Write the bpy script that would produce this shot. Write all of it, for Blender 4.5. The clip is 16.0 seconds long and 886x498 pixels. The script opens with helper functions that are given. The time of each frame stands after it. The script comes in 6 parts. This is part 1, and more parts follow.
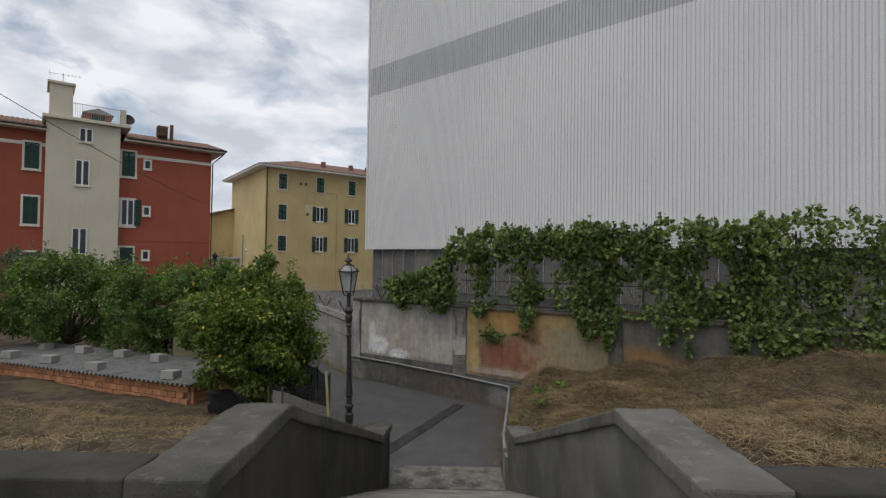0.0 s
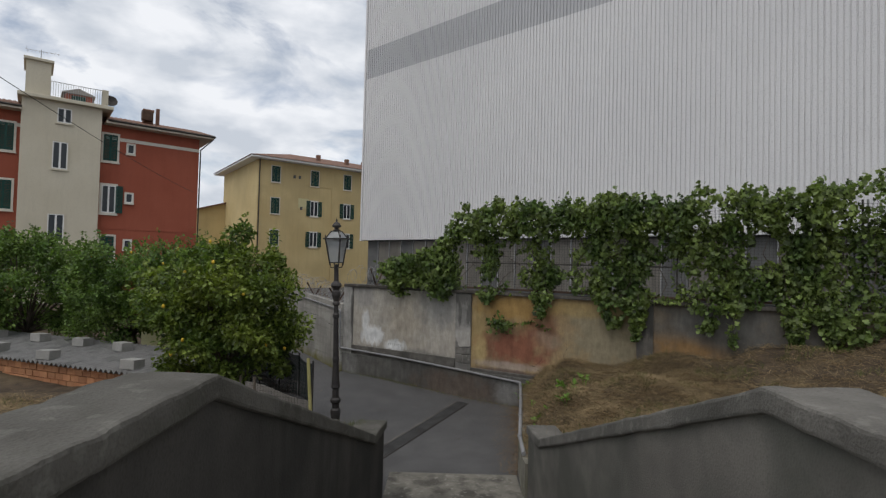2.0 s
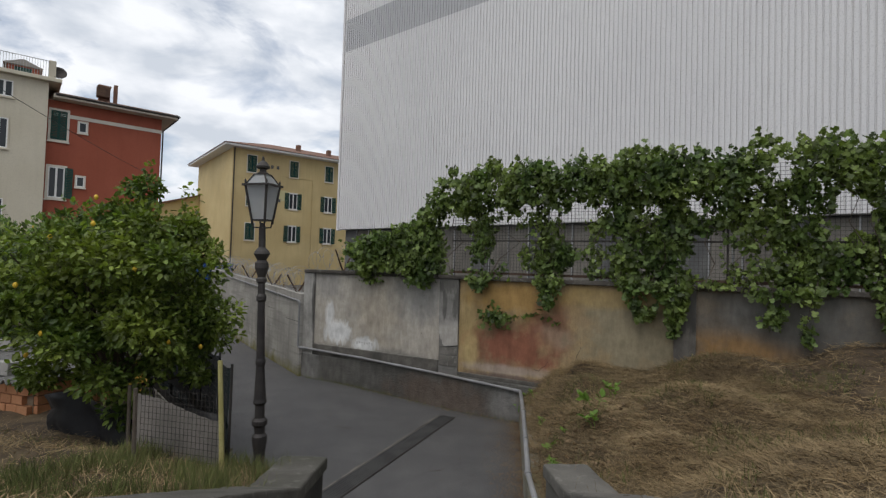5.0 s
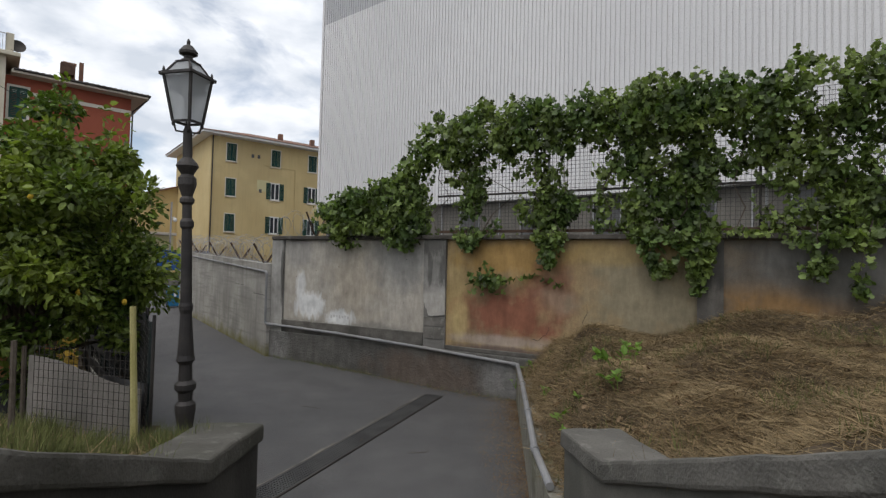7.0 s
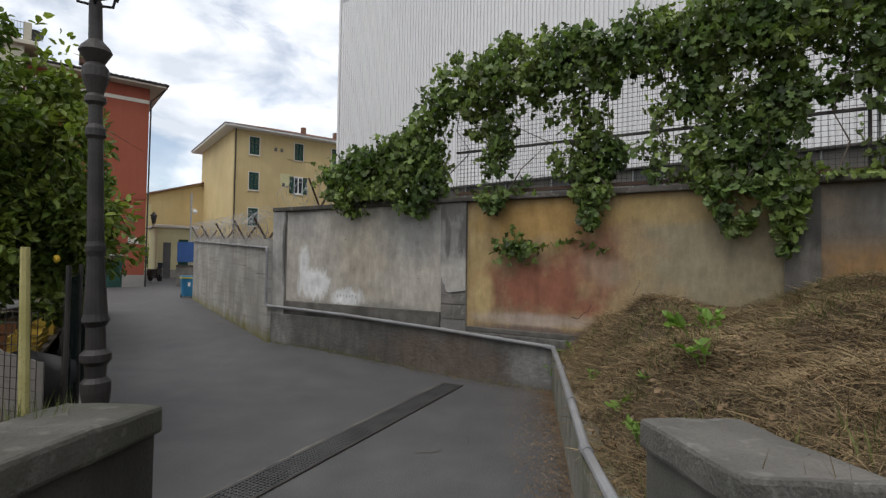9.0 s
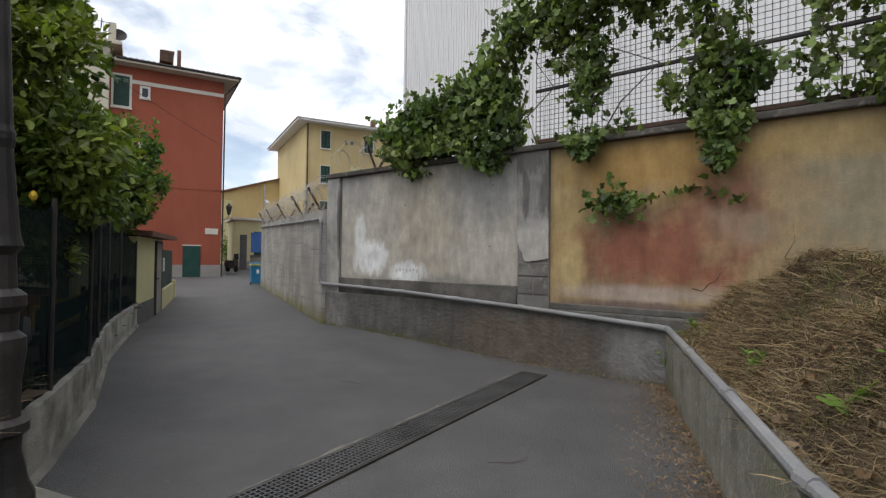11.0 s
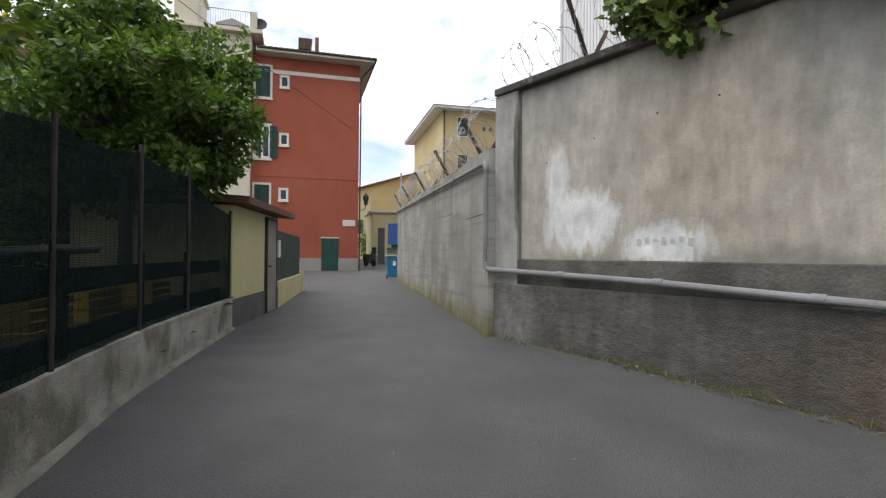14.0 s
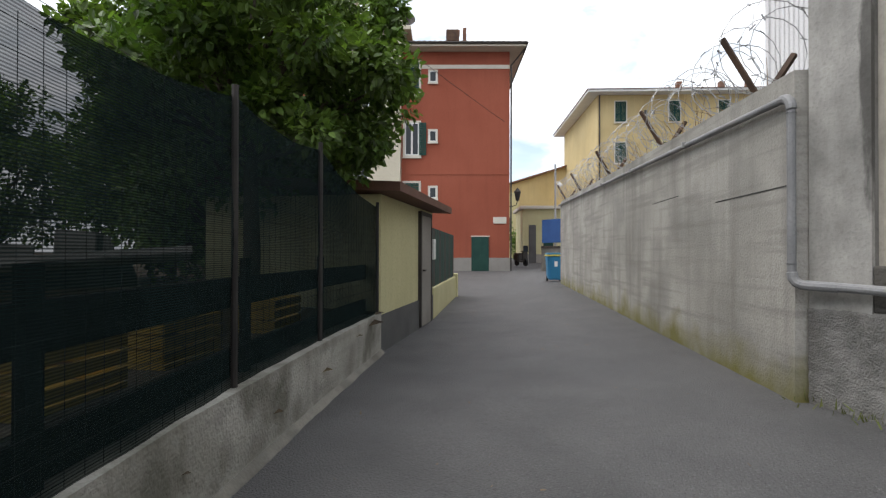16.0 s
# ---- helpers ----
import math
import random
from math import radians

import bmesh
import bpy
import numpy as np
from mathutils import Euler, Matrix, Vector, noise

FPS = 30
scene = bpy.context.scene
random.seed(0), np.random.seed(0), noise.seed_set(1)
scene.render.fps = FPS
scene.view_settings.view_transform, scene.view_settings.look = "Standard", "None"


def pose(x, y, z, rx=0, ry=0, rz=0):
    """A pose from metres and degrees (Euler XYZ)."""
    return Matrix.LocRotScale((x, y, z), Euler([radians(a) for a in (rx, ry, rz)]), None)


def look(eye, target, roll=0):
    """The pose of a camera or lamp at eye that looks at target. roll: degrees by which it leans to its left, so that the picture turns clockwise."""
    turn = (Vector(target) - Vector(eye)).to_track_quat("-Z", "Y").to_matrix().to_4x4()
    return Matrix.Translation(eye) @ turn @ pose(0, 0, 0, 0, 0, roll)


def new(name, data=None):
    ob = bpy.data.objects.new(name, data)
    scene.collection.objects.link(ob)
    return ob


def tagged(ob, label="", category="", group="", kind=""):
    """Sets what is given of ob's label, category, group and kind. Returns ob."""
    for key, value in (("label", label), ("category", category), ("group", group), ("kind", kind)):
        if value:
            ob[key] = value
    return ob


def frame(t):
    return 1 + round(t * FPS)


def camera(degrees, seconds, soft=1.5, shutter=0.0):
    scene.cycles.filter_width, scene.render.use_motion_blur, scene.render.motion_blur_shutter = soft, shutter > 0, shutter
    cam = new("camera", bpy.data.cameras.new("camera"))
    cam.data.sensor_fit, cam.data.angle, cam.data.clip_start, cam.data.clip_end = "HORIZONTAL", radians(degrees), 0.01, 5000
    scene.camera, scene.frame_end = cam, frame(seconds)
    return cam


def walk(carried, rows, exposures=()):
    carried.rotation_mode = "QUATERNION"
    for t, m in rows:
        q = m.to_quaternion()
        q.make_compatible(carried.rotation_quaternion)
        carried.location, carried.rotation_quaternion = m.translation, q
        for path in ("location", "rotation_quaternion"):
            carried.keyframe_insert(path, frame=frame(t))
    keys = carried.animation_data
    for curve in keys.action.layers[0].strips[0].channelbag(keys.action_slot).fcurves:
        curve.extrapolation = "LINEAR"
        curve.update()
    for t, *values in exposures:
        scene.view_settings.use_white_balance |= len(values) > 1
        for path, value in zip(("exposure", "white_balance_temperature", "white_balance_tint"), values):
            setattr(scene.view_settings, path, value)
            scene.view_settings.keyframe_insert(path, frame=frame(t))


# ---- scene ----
cam = camera(81.8, 16.0, soft=1.3)
ROWS = [
    (0.0, -0.018, -0.001, 5.201, 0.86, 1.17, -0.82),
    (0.5, 0.006, 0.522, 4.966, 0.79, 1.22, -0.90),
    (1.0, -0.046, 1.089, 4.770, 0.51, 1.33, -1.07),
    (1.5, -0.110, 1.591, 4.595, 0.51, 1.40, -1.24),
    (2.0, -0.262, 2.134, 4.408, 0.40, 1.54, -1.43),
    (2.5, -0.208, 2.638, 4.214, 0.41, 1.62, -1.57),
    (3.0, -0.162, 3.384, 4.000, -0.39, 1.72, -1.80),
    (3.5, -0.165, 4.156, 3.921, -0.69, 1.72, -1.83),
    (4.0, -0.148, 4.704, 3.977, -0.78, 1.74, -1.74),
    (6.5, 0.017, 6.762, 3.088, -1.87, 1.76, -1.59),
    (7.0, 0.044, 7.243, 2.849, -2.30, 1.73, -1.39),
    (7.5, 0.081, 7.634, 2.711, -0.73, 1.70, -1.27),
    (8.0, 0.161, 8.103, 2.548, -0.15, 1.68, -1.24),
    (10.5, 0.306, 10.274, 1.819, 6.35, 1.13, -0.74),
    (11.0, 0.157, 10.756, 1.686, 8.68, 1.05, -0.73),
    (11.5, -0.078, 11.310, 1.559, 8.80, 0.92, -0.57),
    (12.0, -0.268, 11.915, 1.386, 11.03, 0.81, -0.32),
    (12.5, -0.505, 12.700, 1.255, 11.34, 0.65, -0.13),
    (13.0, -0.913, 13.738, 1.290, 12.28, 0.53, -0.15),
    (13.5, -1.339, 14.217, 1.289, 16.81, 0.58, -0.21),
    (14.0, -2.035, 15.045, 1.291, 23.44, 0.66, -0.49),
    (14.5, -2.637, 15.712, 1.344, 31.57, 0.56, -0.82),
    (15.0, -3.084, 16.127, 1.338, 33.17, 0.50, -0.83),
    (15.5, -3.537, 16.514, 1.373, 36.14, 0.36, -0.88),
    (16.0, -3.813, 16.868, 1.338, 39.43, 0.39, -0.10),
]
walk(cam, [(t, pose(x, y, z, 90 + pitch, roll, yaw)) for t, x, y, z, yaw, pitch, roll in ROWS],
     exposures=[(0.0, 0.0), (3.5, 0.1), (7.0, 0.3), (11.0, 0.62), (13.5, 0.9), (16.0, 1.05)])

# ---- world and light ----
world = bpy.data.worlds.new("world")
scene.world = world
world.use_nodes = True
wn, wl = world.node_tree.nodes, world.node_tree.links
wn.clear()
SUN_EL, SUN_ROT = radians(58), radians(200)
sky = wn.new("ShaderNodeTexSky")
sky.sky_type, sky.sun_disc, sky.sun_elevation, sky.sun_rotation = "NISHITA", False, SUN_EL, SUN_ROT
skydim = wn.new("ShaderNodeVectorMath")
skydim.operation = "SCALE"
skydim.inputs["Scale"].default_value = 0.1
wl.new(sky.outputs[0], skydim.inputs[0])
wco = wn.new("ShaderNodeTexCoord")
wmap = wn.new("ShaderNodeMapping")
wmap.inputs["Scale"].default_value = (1.0, 1.0, 2.2)
wl.new(wco.outputs["Generated"], wmap.inputs[0])
cl1 = wn.new("ShaderNodeTexNoise")
cl1.inputs["Scale"].default_value, cl1.inputs["Detail"].default_value, cl1.inputs["Roughness"].default_value = 4.2, 7, 0.55
cl1.inputs["Distortion"].default_value = 0.5
wl.new(wmap.outputs[0], cl1.inputs["Vector"])
cover = wn.new("ShaderNodeValToRGB")
cover.color_ramp.elements[0].position, cover.color_ramp.elements[0].color = 0.33, (0.35, 0.35, 0.35, 1)
cover.color_ramp.elements[1].position, cover.color_ramp.elements[1].color = 0.46, (1, 1, 1, 1)
wl.new(cl1.outputs["Fac"], cover.inputs[0])
cl2 = wn.new("ShaderNodeTexNoise")
cl2.inputs["Scale"].default_value, cl2.inputs["Detail"].default_value = 7.5, 6
wl.new(wmap.outputs[0], cl2.inputs["Vector"])
tone = wn.new("ShaderNodeValToRGB")
tone.color_ramp.elements[0].position, tone.color_ramp.elements[0].color = 0.36, (0.56, 0.605, 0.675, 1)
tone.color_ramp.elements[1].position, tone.color_ramp.elements[1].color = 0.62, (0.86, 0.88, 0.92, 1)
wl.new(cl2.outputs["Fac"], tone.inputs[0])
cmix = wn.new("ShaderNodeMix")
cmix.data_type = "RGBA"
wl.new(cover.outputs[0], cmix.inputs[0])
wl.new(skydim.outputs[0], cmix.inputs[6])
wl.new(tone.outputs[0], cmix.inputs[7])
bg = wn.new("ShaderNodeBackground")
bg.inputs["Strength"].default_value = 1.0
wl.new(cmix.outputs[2], bg.inputs[0])
wout = wn.new("ShaderNodeOutputWorld")
wl.new(bg.outputs[0], wout.inputs[0])
sun = new("sun", bpy.data.lights.new("sun", "SUN"))
sun.data.energy, sun.data.angle, sun.data.color = 1.1, radians(50), (1.0, 0.96, 0.9)
sun.matrix_world = look((0, 0, 60), (18, 26, 0))


# ---- materials ----
def material(name, c1, c2, scale=3.0, rough=0.85, bump=0.3, grain=40.0, stain=None, stain_scale=0.6, stain_amount=0.5,
             metal=0.0, island=0.0, rand=0.0, streak=0.0, spec=0.3, local=False, layers=0.0, lichen=0.0, speckle=0.0):
    """Two-tone mottled surface with fine relief, large stains and, if asked, vertical streaks."""
    m = bpy.data.materials.new(name)
    m.use_nodes = True
    nt = m.node_tree
    n, l = nt.nodes, nt.links
    b = n["Principled BSDF"]
    b.inputs["Roughness"].default_value, b.inputs["Metallic"].default_value = rough, metal
    b.inputs["Specular IOR Level"].default_value = spec
    co = n.new("ShaderNodeTexCoord").outputs["Object"] if local else n.new("ShaderNodeNewGeometry").outputs["Position"]

    def noise_at(s, detail=4, sz=1.0):
        mp = n.new("ShaderNodeMapping")
        mp.inputs["Scale"].default_value = (s, s, s * sz)
        l.new(co, mp.inputs[0])
        t = n.new("ShaderNodeTexNoise")
        t.inputs["Scale"].default_value, t.inputs["Detail"].default_value = 1.0, detail
        l.new(mp.outputs[0], t.inputs["Vector"])
        return t.outputs["Fac"]

    def ramp(f, lo, hi):
        r = n.new("ShaderNodeMapRange")
        r.inputs[1].default_value, r.inputs[2].default_value = lo, hi
        l.new(f, r.inputs[0])
        return r.outputs[0]

    def mix(f, a, c, amount=None):
        x = n.new("ShaderNodeMix")
        x.data_type = "RGBA"
        if amount is not None:
            k = n.new("ShaderNodeMath")
            k.operation = "MULTIPLY"
            l.new(f, k.inputs[0])
            k.inputs[1].default_value = amount
            f = k.outputs[0]
        l.new(f, x.inputs[0])
        for v, i in ((a, 6), (c, 7)):
            if isinstance(v, tuple):
                x.inputs[i].default_value = (*v, 1)
            else:
                l.new(v, x.inputs[i])
        return x.outputs[2]

    col = mix(ramp(noise_at(scale), 0.35, 0.65), tuple(c1), tuple(c2))
    fine = noise_at(grain, 3)
    dark = tuple(v * 0.6 for v in c1)
    col = mix(ramp(fine, 0.5, 0.8), col, dark, 0.5)
    if stain:
        col = mix(ramp(noise_at(stain_scale, 6), 0.48, 0.62), col, tuple(stain), stain_amount)
    if streak:
        col = mix(ramp(noise_at(4.0, 4, 0.06), 0.5, 0.7), col, tuple(v * 0.55 for v in c1), streak)
    if layers:
        mp = n.new("ShaderNodeMapping")
        mp.inputs["Scale"].default_value = (0.5, 0.5, 11.0)
        l.new(co, mp.inputs[0])
        t = n.new("ShaderNodeTexNoise")
        t.inputs["Scale"].default_value, t.inputs["Detail"].default_value = 1.0, 5
        l.new(mp.outputs[0], t.inputs["Vector"])
        col = mix(ramp(t.outputs["Fac"], 0.5, 0.66), col, tuple(v * 0.62 for v in c1), layers)
    if lichen:
        col = mix(ramp(noise_at(9.0, 6), 0.58, 0.66), col, (0.34, 0.33, 0.29), lichen)
        col = mix(ramp(noise_at(3.1, 8), 0.55, 0.68), col, tuple(v * 0.45 for v in c1), lichen)
    if speckle:
        col = mix(ramp(noise_at(95.0, 2), 0.55, 0.72), col, tuple(min(1, v * 2.6) for v in c1), speckle)
        col = mix(ramp(noise_at(60.0, 2), 0.56, 0.7), col, tuple(v * 0.35 for v in c1), speckle)
        col = mix(ramp(noise_at(0.9, 8), 0.52, 0.7), col, tuple(v * 0.7 for v in c1), speckle * 0.7)
    if island or rand:
        src = n.new("ShaderNodeNewGeometry").outputs["Random Per Island"] if island else n.new("ShaderNodeObjectInfo").outputs["Random"]
        h = n.new("ShaderNodeHueSaturation")
        k = n.new("ShaderNodeMapRange")
        w = island or rand
        k.inputs[3].default_value, k.inputs[4].default_value = 1 - w, 1 + w
        l.new(src, k.inputs[0])
        l.new(k.outputs[0], h.inputs["Value"])
        l.new(col, h.inputs["Color"])
        col = h.outputs[0]
    l.new(col, b.inputs["Base Color"])
    if bump:
        bp = n.new("ShaderNodeBump")
        bp.inputs["Strength"].default_value, bp.inputs["Distance"].default_value = bump, 0.01
        l.new(fine, bp.inputs["Height"])
        l.new(bp.outputs[0], b.inputs["Normal"])
    return m


def glass(name, tint, rough=0.05, opacity=0.85):
    """Reflective window pane with a dark room behind it."""
    m = bpy.data.materials.new(name)
    m.use_nodes = True
    b = m.node_tree.nodes["Principled BSDF"]
    b.inputs["Base Color"].default_value = (*tint, 1)
    b.inputs["Roughness"].default_value = rough
    b.inputs["Specular IOR Level"].default_value = 0.3
    b.inputs["Alpha"].default_value = opacity
    return m


M_ASPHALT = material("asphalt", (0.083, 0.081, 0.081), (0.11, 0.107, 0.106), 1.5, 0.68, 2.2, 70, (0.078, 0.077, 0.077), 0.4, 0.55, speckle=0.55, spec=0.5)
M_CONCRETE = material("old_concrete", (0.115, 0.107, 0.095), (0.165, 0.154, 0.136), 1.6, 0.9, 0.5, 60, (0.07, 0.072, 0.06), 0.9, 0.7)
# Stained cement, its base colour darkened further to hold the left wall's shade.
M_DARKCONC = material("shaded_stained_cement", (0.038, 0.036, 0.032), (0.068, 0.063, 0.056), 1.3, 0.95, 0.6, 45, (0.03, 0.03, 0.027), 0.8, 0.7, streak=0.4)
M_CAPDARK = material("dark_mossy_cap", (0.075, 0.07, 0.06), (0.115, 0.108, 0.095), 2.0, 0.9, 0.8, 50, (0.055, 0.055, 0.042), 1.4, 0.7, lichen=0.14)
M_CAP = material("concrete_cap", (0.115, 0.108, 0.096), (0.165, 0.155, 0.138), 2.0, 0.9, 1.0, 50, (0.08, 0.078, 0.068), 1.4, 0.6, lichen=0.2)
M_STEP = material("step_concrete", (0.20, 0.19, 0.165), (0.27, 0.255, 0.22), 2.5, 0.9, 0.5, 50, (0.10, 0.095, 0.08), 1.2, 0.7)
M_CASTWALL = material("cast_concrete", (0.32, 0.305, 0.275), (0.42, 0.40, 0.365), 1.1, 0.9, 0.6, 45, (0.24, 0.232, 0.21), 0.9, 0.7, streak=0.5, layers=0.5, lichen=0.18)
M_PLINTH = material("rough_plinth", (0.13, 0.125, 0.115), (0.20, 0.19, 0.175), 1.4, 0.95, 1.0, 28, (0.28, 0.27, 0.26), 0.8, 0.5)
M_LOWWALL = material("low_wall_plaster", (0.32, 0.308, 0.27), (0.45, 0.436, 0.395), 2.2, 0.9, 0.9, 45, (0.12, 0.117, 0.09), 1.9, 0.8, streak=0.35, layers=0.3, lichen=0.4)
M_PILASTER = material("worn_pilaster", (0.20, 0.19, 0.18), (0.30, 0.29, 0.27), 1.8, 0.95, 0.7, 35, (0.09, 0.088, 0.083), 1.1, 0.8, streak=0.5)
M_RED = material("red_render", (0.30, 0.082, 0.048), (0.345, 0.10, 0.06), 0.35, 0.9, 0.15, 20, (0.26, 0.072, 0.045), 0.2, 0.6, streak=0.12)
M_CREAM = material("cream_render", (0.55, 0.50, 0.39), (0.60, 0.55, 0.44), 0.4, 0.9, 0.15, 20, streak=0.1)
M_YELLOW = material("yellow_render", (0.55, 0.425, 0.21), (0.62, 0.495, 0.255), 0.3, 0.9, 0.15, 20, (0.43, 0.34, 0.18), 0.18, 0.5, streak=0.15)
M_SHED = material("pale_yellow_render", (0.56, 0.52, 0.29), (0.62, 0.58, 0.34), 0.8, 0.9, 0.2, 30, streak=0.1)
M_GREYPLINTH = material("grey_stone_plinth", (0.26, 0.24, 0.22), (0.33, 0.31, 0.28), 0.8, 0.9, 0.2, 30)
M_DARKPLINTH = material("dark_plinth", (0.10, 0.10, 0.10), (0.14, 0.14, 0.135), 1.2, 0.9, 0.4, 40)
M_TRIM = material("white_trim", (0.62, 0.58, 0.50), (0.68, 0.64, 0.56), 0.8, 0.85, 0.1, 30)
M_WHITE = material("white_paint", (0.72, 0.72, 0.70), (0.78, 0.78, 0.76), 1.2, 0.7, 0.1, 30)
M_SOFFIT = material("eave_soffit", (0.52, 0.47, 0.38), (0.58, 0.52, 0.43), 0.8, 0.9, 0.1, 20)
M_GREEN = material("green_shutter_paint", (0.012, 0.05, 0.04), (0.018, 0.065, 0.05), 2.0, 0.6, 0.1, 40)
M_TILE = material("terracotta_tile", (0.155, 0.083, 0.058), (0.235, 0.125, 0.085), 1.2, 0.9, 0.5, 30, (0.14, 0.10, 0.08), 0.9, 0.6)
M_BRICK = material("hollow_brick", (0.42, 0.19, 0.095), (0.52, 0.26, 0.135), 2.5, 0.9, 0.5, 40, rand=0.2)
M_MORTAR = material("mortar", (0.22, 0.17, 0.12), (0.28, 0.22, 0.16), 3.0, 0.95, 0.5, 50)
M_FIBRE = material("fibre_cement_sheet", (0.20, 0.195, 0.19), (0.29, 0.285, 0.275), 1.5, 0.9, 0.4, 40, (0.11, 0.11, 0.105), 1.5, 0.7)
M_BLOCK = material("cement_block", (0.25, 0.245, 0.23), (0.33, 0.32, 0.30), 3.0, 0.95, 0.6, 50)
M_CLAD = material("light_grey_cladding", (0.66, 0.65, 0.65), (0.70, 0.69, 0.685), 0.15, 0.45, 0.0, 20)
M_STRIPE = material("mid_grey_cladding", (0.44, 0.44, 0.45), (0.47, 0.47, 0.48), 0.15, 0.45, 0.0, 20)
M_DARKMETAL = material("dark_metal", (0.045, 0.04, 0.037), (0.07, 0.062, 0.055), 3.0, 0.6, 0.2, 60, metal=0.3)
M_RUST = material("rusty_iron", (0.075, 0.05, 0.038), (0.13, 0.08, 0.055), 4.0, 0.85, 0.4, 60, metal=0.2)
M_GALV = material("galvanised_metal", (0.33, 0.33, 0.33), (0.42, 0.42, 0.42), 3.0, 0.5, 0.1, 50, metal=0.5)
M_PIPE = material("grey_pipe", (0.2, 0.2, 0.205), (0.28, 0.28, 0.285), 2.0, 0.6, 0.2, 40, (0.25, 0.24, 0.23), 1.5, 0.6)
M_LAMP = material("lamp_iron", (0.035, 0.032, 0.032), (0.06, 0.054, 0.05), 3.0, 0.55, 0.3, 60, metal=0.3)
M_EARTH = material("dry_earth", (0.05, 0.036, 0.024), (0.09, 0.065, 0.042), 2.2, 0.95, 1.0, 30, (0.12, 0.09, 0.052), 1.1, 0.7)
M_KERB = material("mossy_cracked_cement", (0.19, 0.18, 0.145), (0.27, 0.255, 0.215), 2.2, 0.95, 1.0, 32, (0.11, 0.115, 0.05), 1.1, 0.85, streak=0.5, lichen=0.5)
M_PAVING = material("broken_paving_cement", (0.15, 0.14, 0.12), (0.22, 0.205, 0.175), 3.0, 0.95, 1.0, 40, (0.06, 0.056, 0.048), 1.8, 0.85, lichen=0.4)
M_STRAW = material("dry_straw", (0.185, 0.13, 0.067), (0.285, 0.212, 0.115), 1.6, 0.9, 0.0, 10, (0.15, 0.11, 0.06), 0.8, 0.7, island=0.6)
M_GRASS = material("green_grass", (0.085, 0.105, 0.03), (0.14, 0.15, 0.05), 1.5, 0.8, 0.0, 10, island=0.35)
M_LEAFDRY = material("dead_leaf", (0.19, 0.12, 0.06), (0.26, 0.19, 0.12), 2.0, 0.85, 0.0, 10, island=0.4)
M_GLASS = glass("window_glass", (0.03, 0.035, 0.04), 0.08, 1.0)
M_BARK = material("bark", (0.07, 0.055, 0.042), (0.12, 0.10, 0.08), 6.0, 0.95, 0.8, 40)
M_BLUE = material("blue_plastic", (0.03, 0.17, 0.32), (0.04, 0.20, 0.36), 1.0, 0.5, 0.1, 30)
M_DEEPBLUE = material("dark_blue_sheet", (0.025, 0.07, 0.2), (0.035, 0.09, 0.24), 1.0, 0.5, 0.1, 30)
M_BLACK = material("black_rubber", (0.015, 0.015, 0.015), (0.025, 0.025, 0.025), 2.0, 0.7, 0.1, 40)
M_BAMBOO = material("bamboo", (0.30, 0.27, 0.10), (0.38, 0.34, 0.15), 4.0, 0.7, 0.2, 40)
M_PANEL = material("fibre_panel", (0.16, 0.15, 0.135), (0.23, 0.21, 0.19), 1.8, 0.9, 0.3, 30, (0.10, 0.085, 0.07), 1.0, 0.6)
M_BASEPANEL = material("grimy_base_panel", (0.13, 0.12, 0.105), (0.20, 0.185, 0.16), 0.8, 0.7, 0.1, 20, streak=0.4)
M_BROWN = material("brown_fascia", (0.12, 0.06, 0.04), (0.16, 0.08, 0.055), 1.5, 0.8, 0.1, 30)


# ---- building helpers ----
def box(bm, x0, x1, y0, y1, z0, z1, m=None, bevel=0.0):
    """An axis-aligned box, turned by m, with its edges rounded."""
    c = Matrix.Translation(((x0 + x1) / 2, (y0 + y1) / 2, (z0 + z1) / 2)) @ Matrix.Diagonal((abs(x1 - x0), abs(y1 - y0), abs(z1 - z0), 1))
    r = bmesh.ops.create_cube(bm, size=1, matrix=(m @ c) if m else c)
    if bevel:
        es = list({e for v in r["verts"] for e in v.link_edges})
        bmesh.ops.bevel(bm, geom=es, offset=bevel, segments=2, affect="EDGES", profile=0.5)
    return bm


def boxes(*args, m=None, bevel=0.0):
    bm = bmesh.new()
    for a in args:
        box(bm, *a, m=m, bevel=bevel)
    return bm


def prism(bm, pts, z0, z1):
    """A plan polygon raised from z0 to z1 (numbers or lists, one for each corner)."""
    k = len(pts)
    lo = [bm.verts.new((p[0], p[1], z0[i] if isinstance(z0, (list, tuple)) else z0)) for i, p in enumerate(pts)]
    hi = [bm.verts.new((p[0], p[1], z1[i] if isinstance(z1, (list, tuple)) else z1)) for i, p in enumerate(pts)]
    bm.faces.new(list(reversed(lo)))
    bm.faces.new(hi)
    for i in range(k):
        j = (i + 1) % k
        bm.faces.new((lo[i], lo[j], hi[j], hi[i]))
    bmesh.ops.recalc_face_normals(bm, faces=bm.faces[:])
    return bm


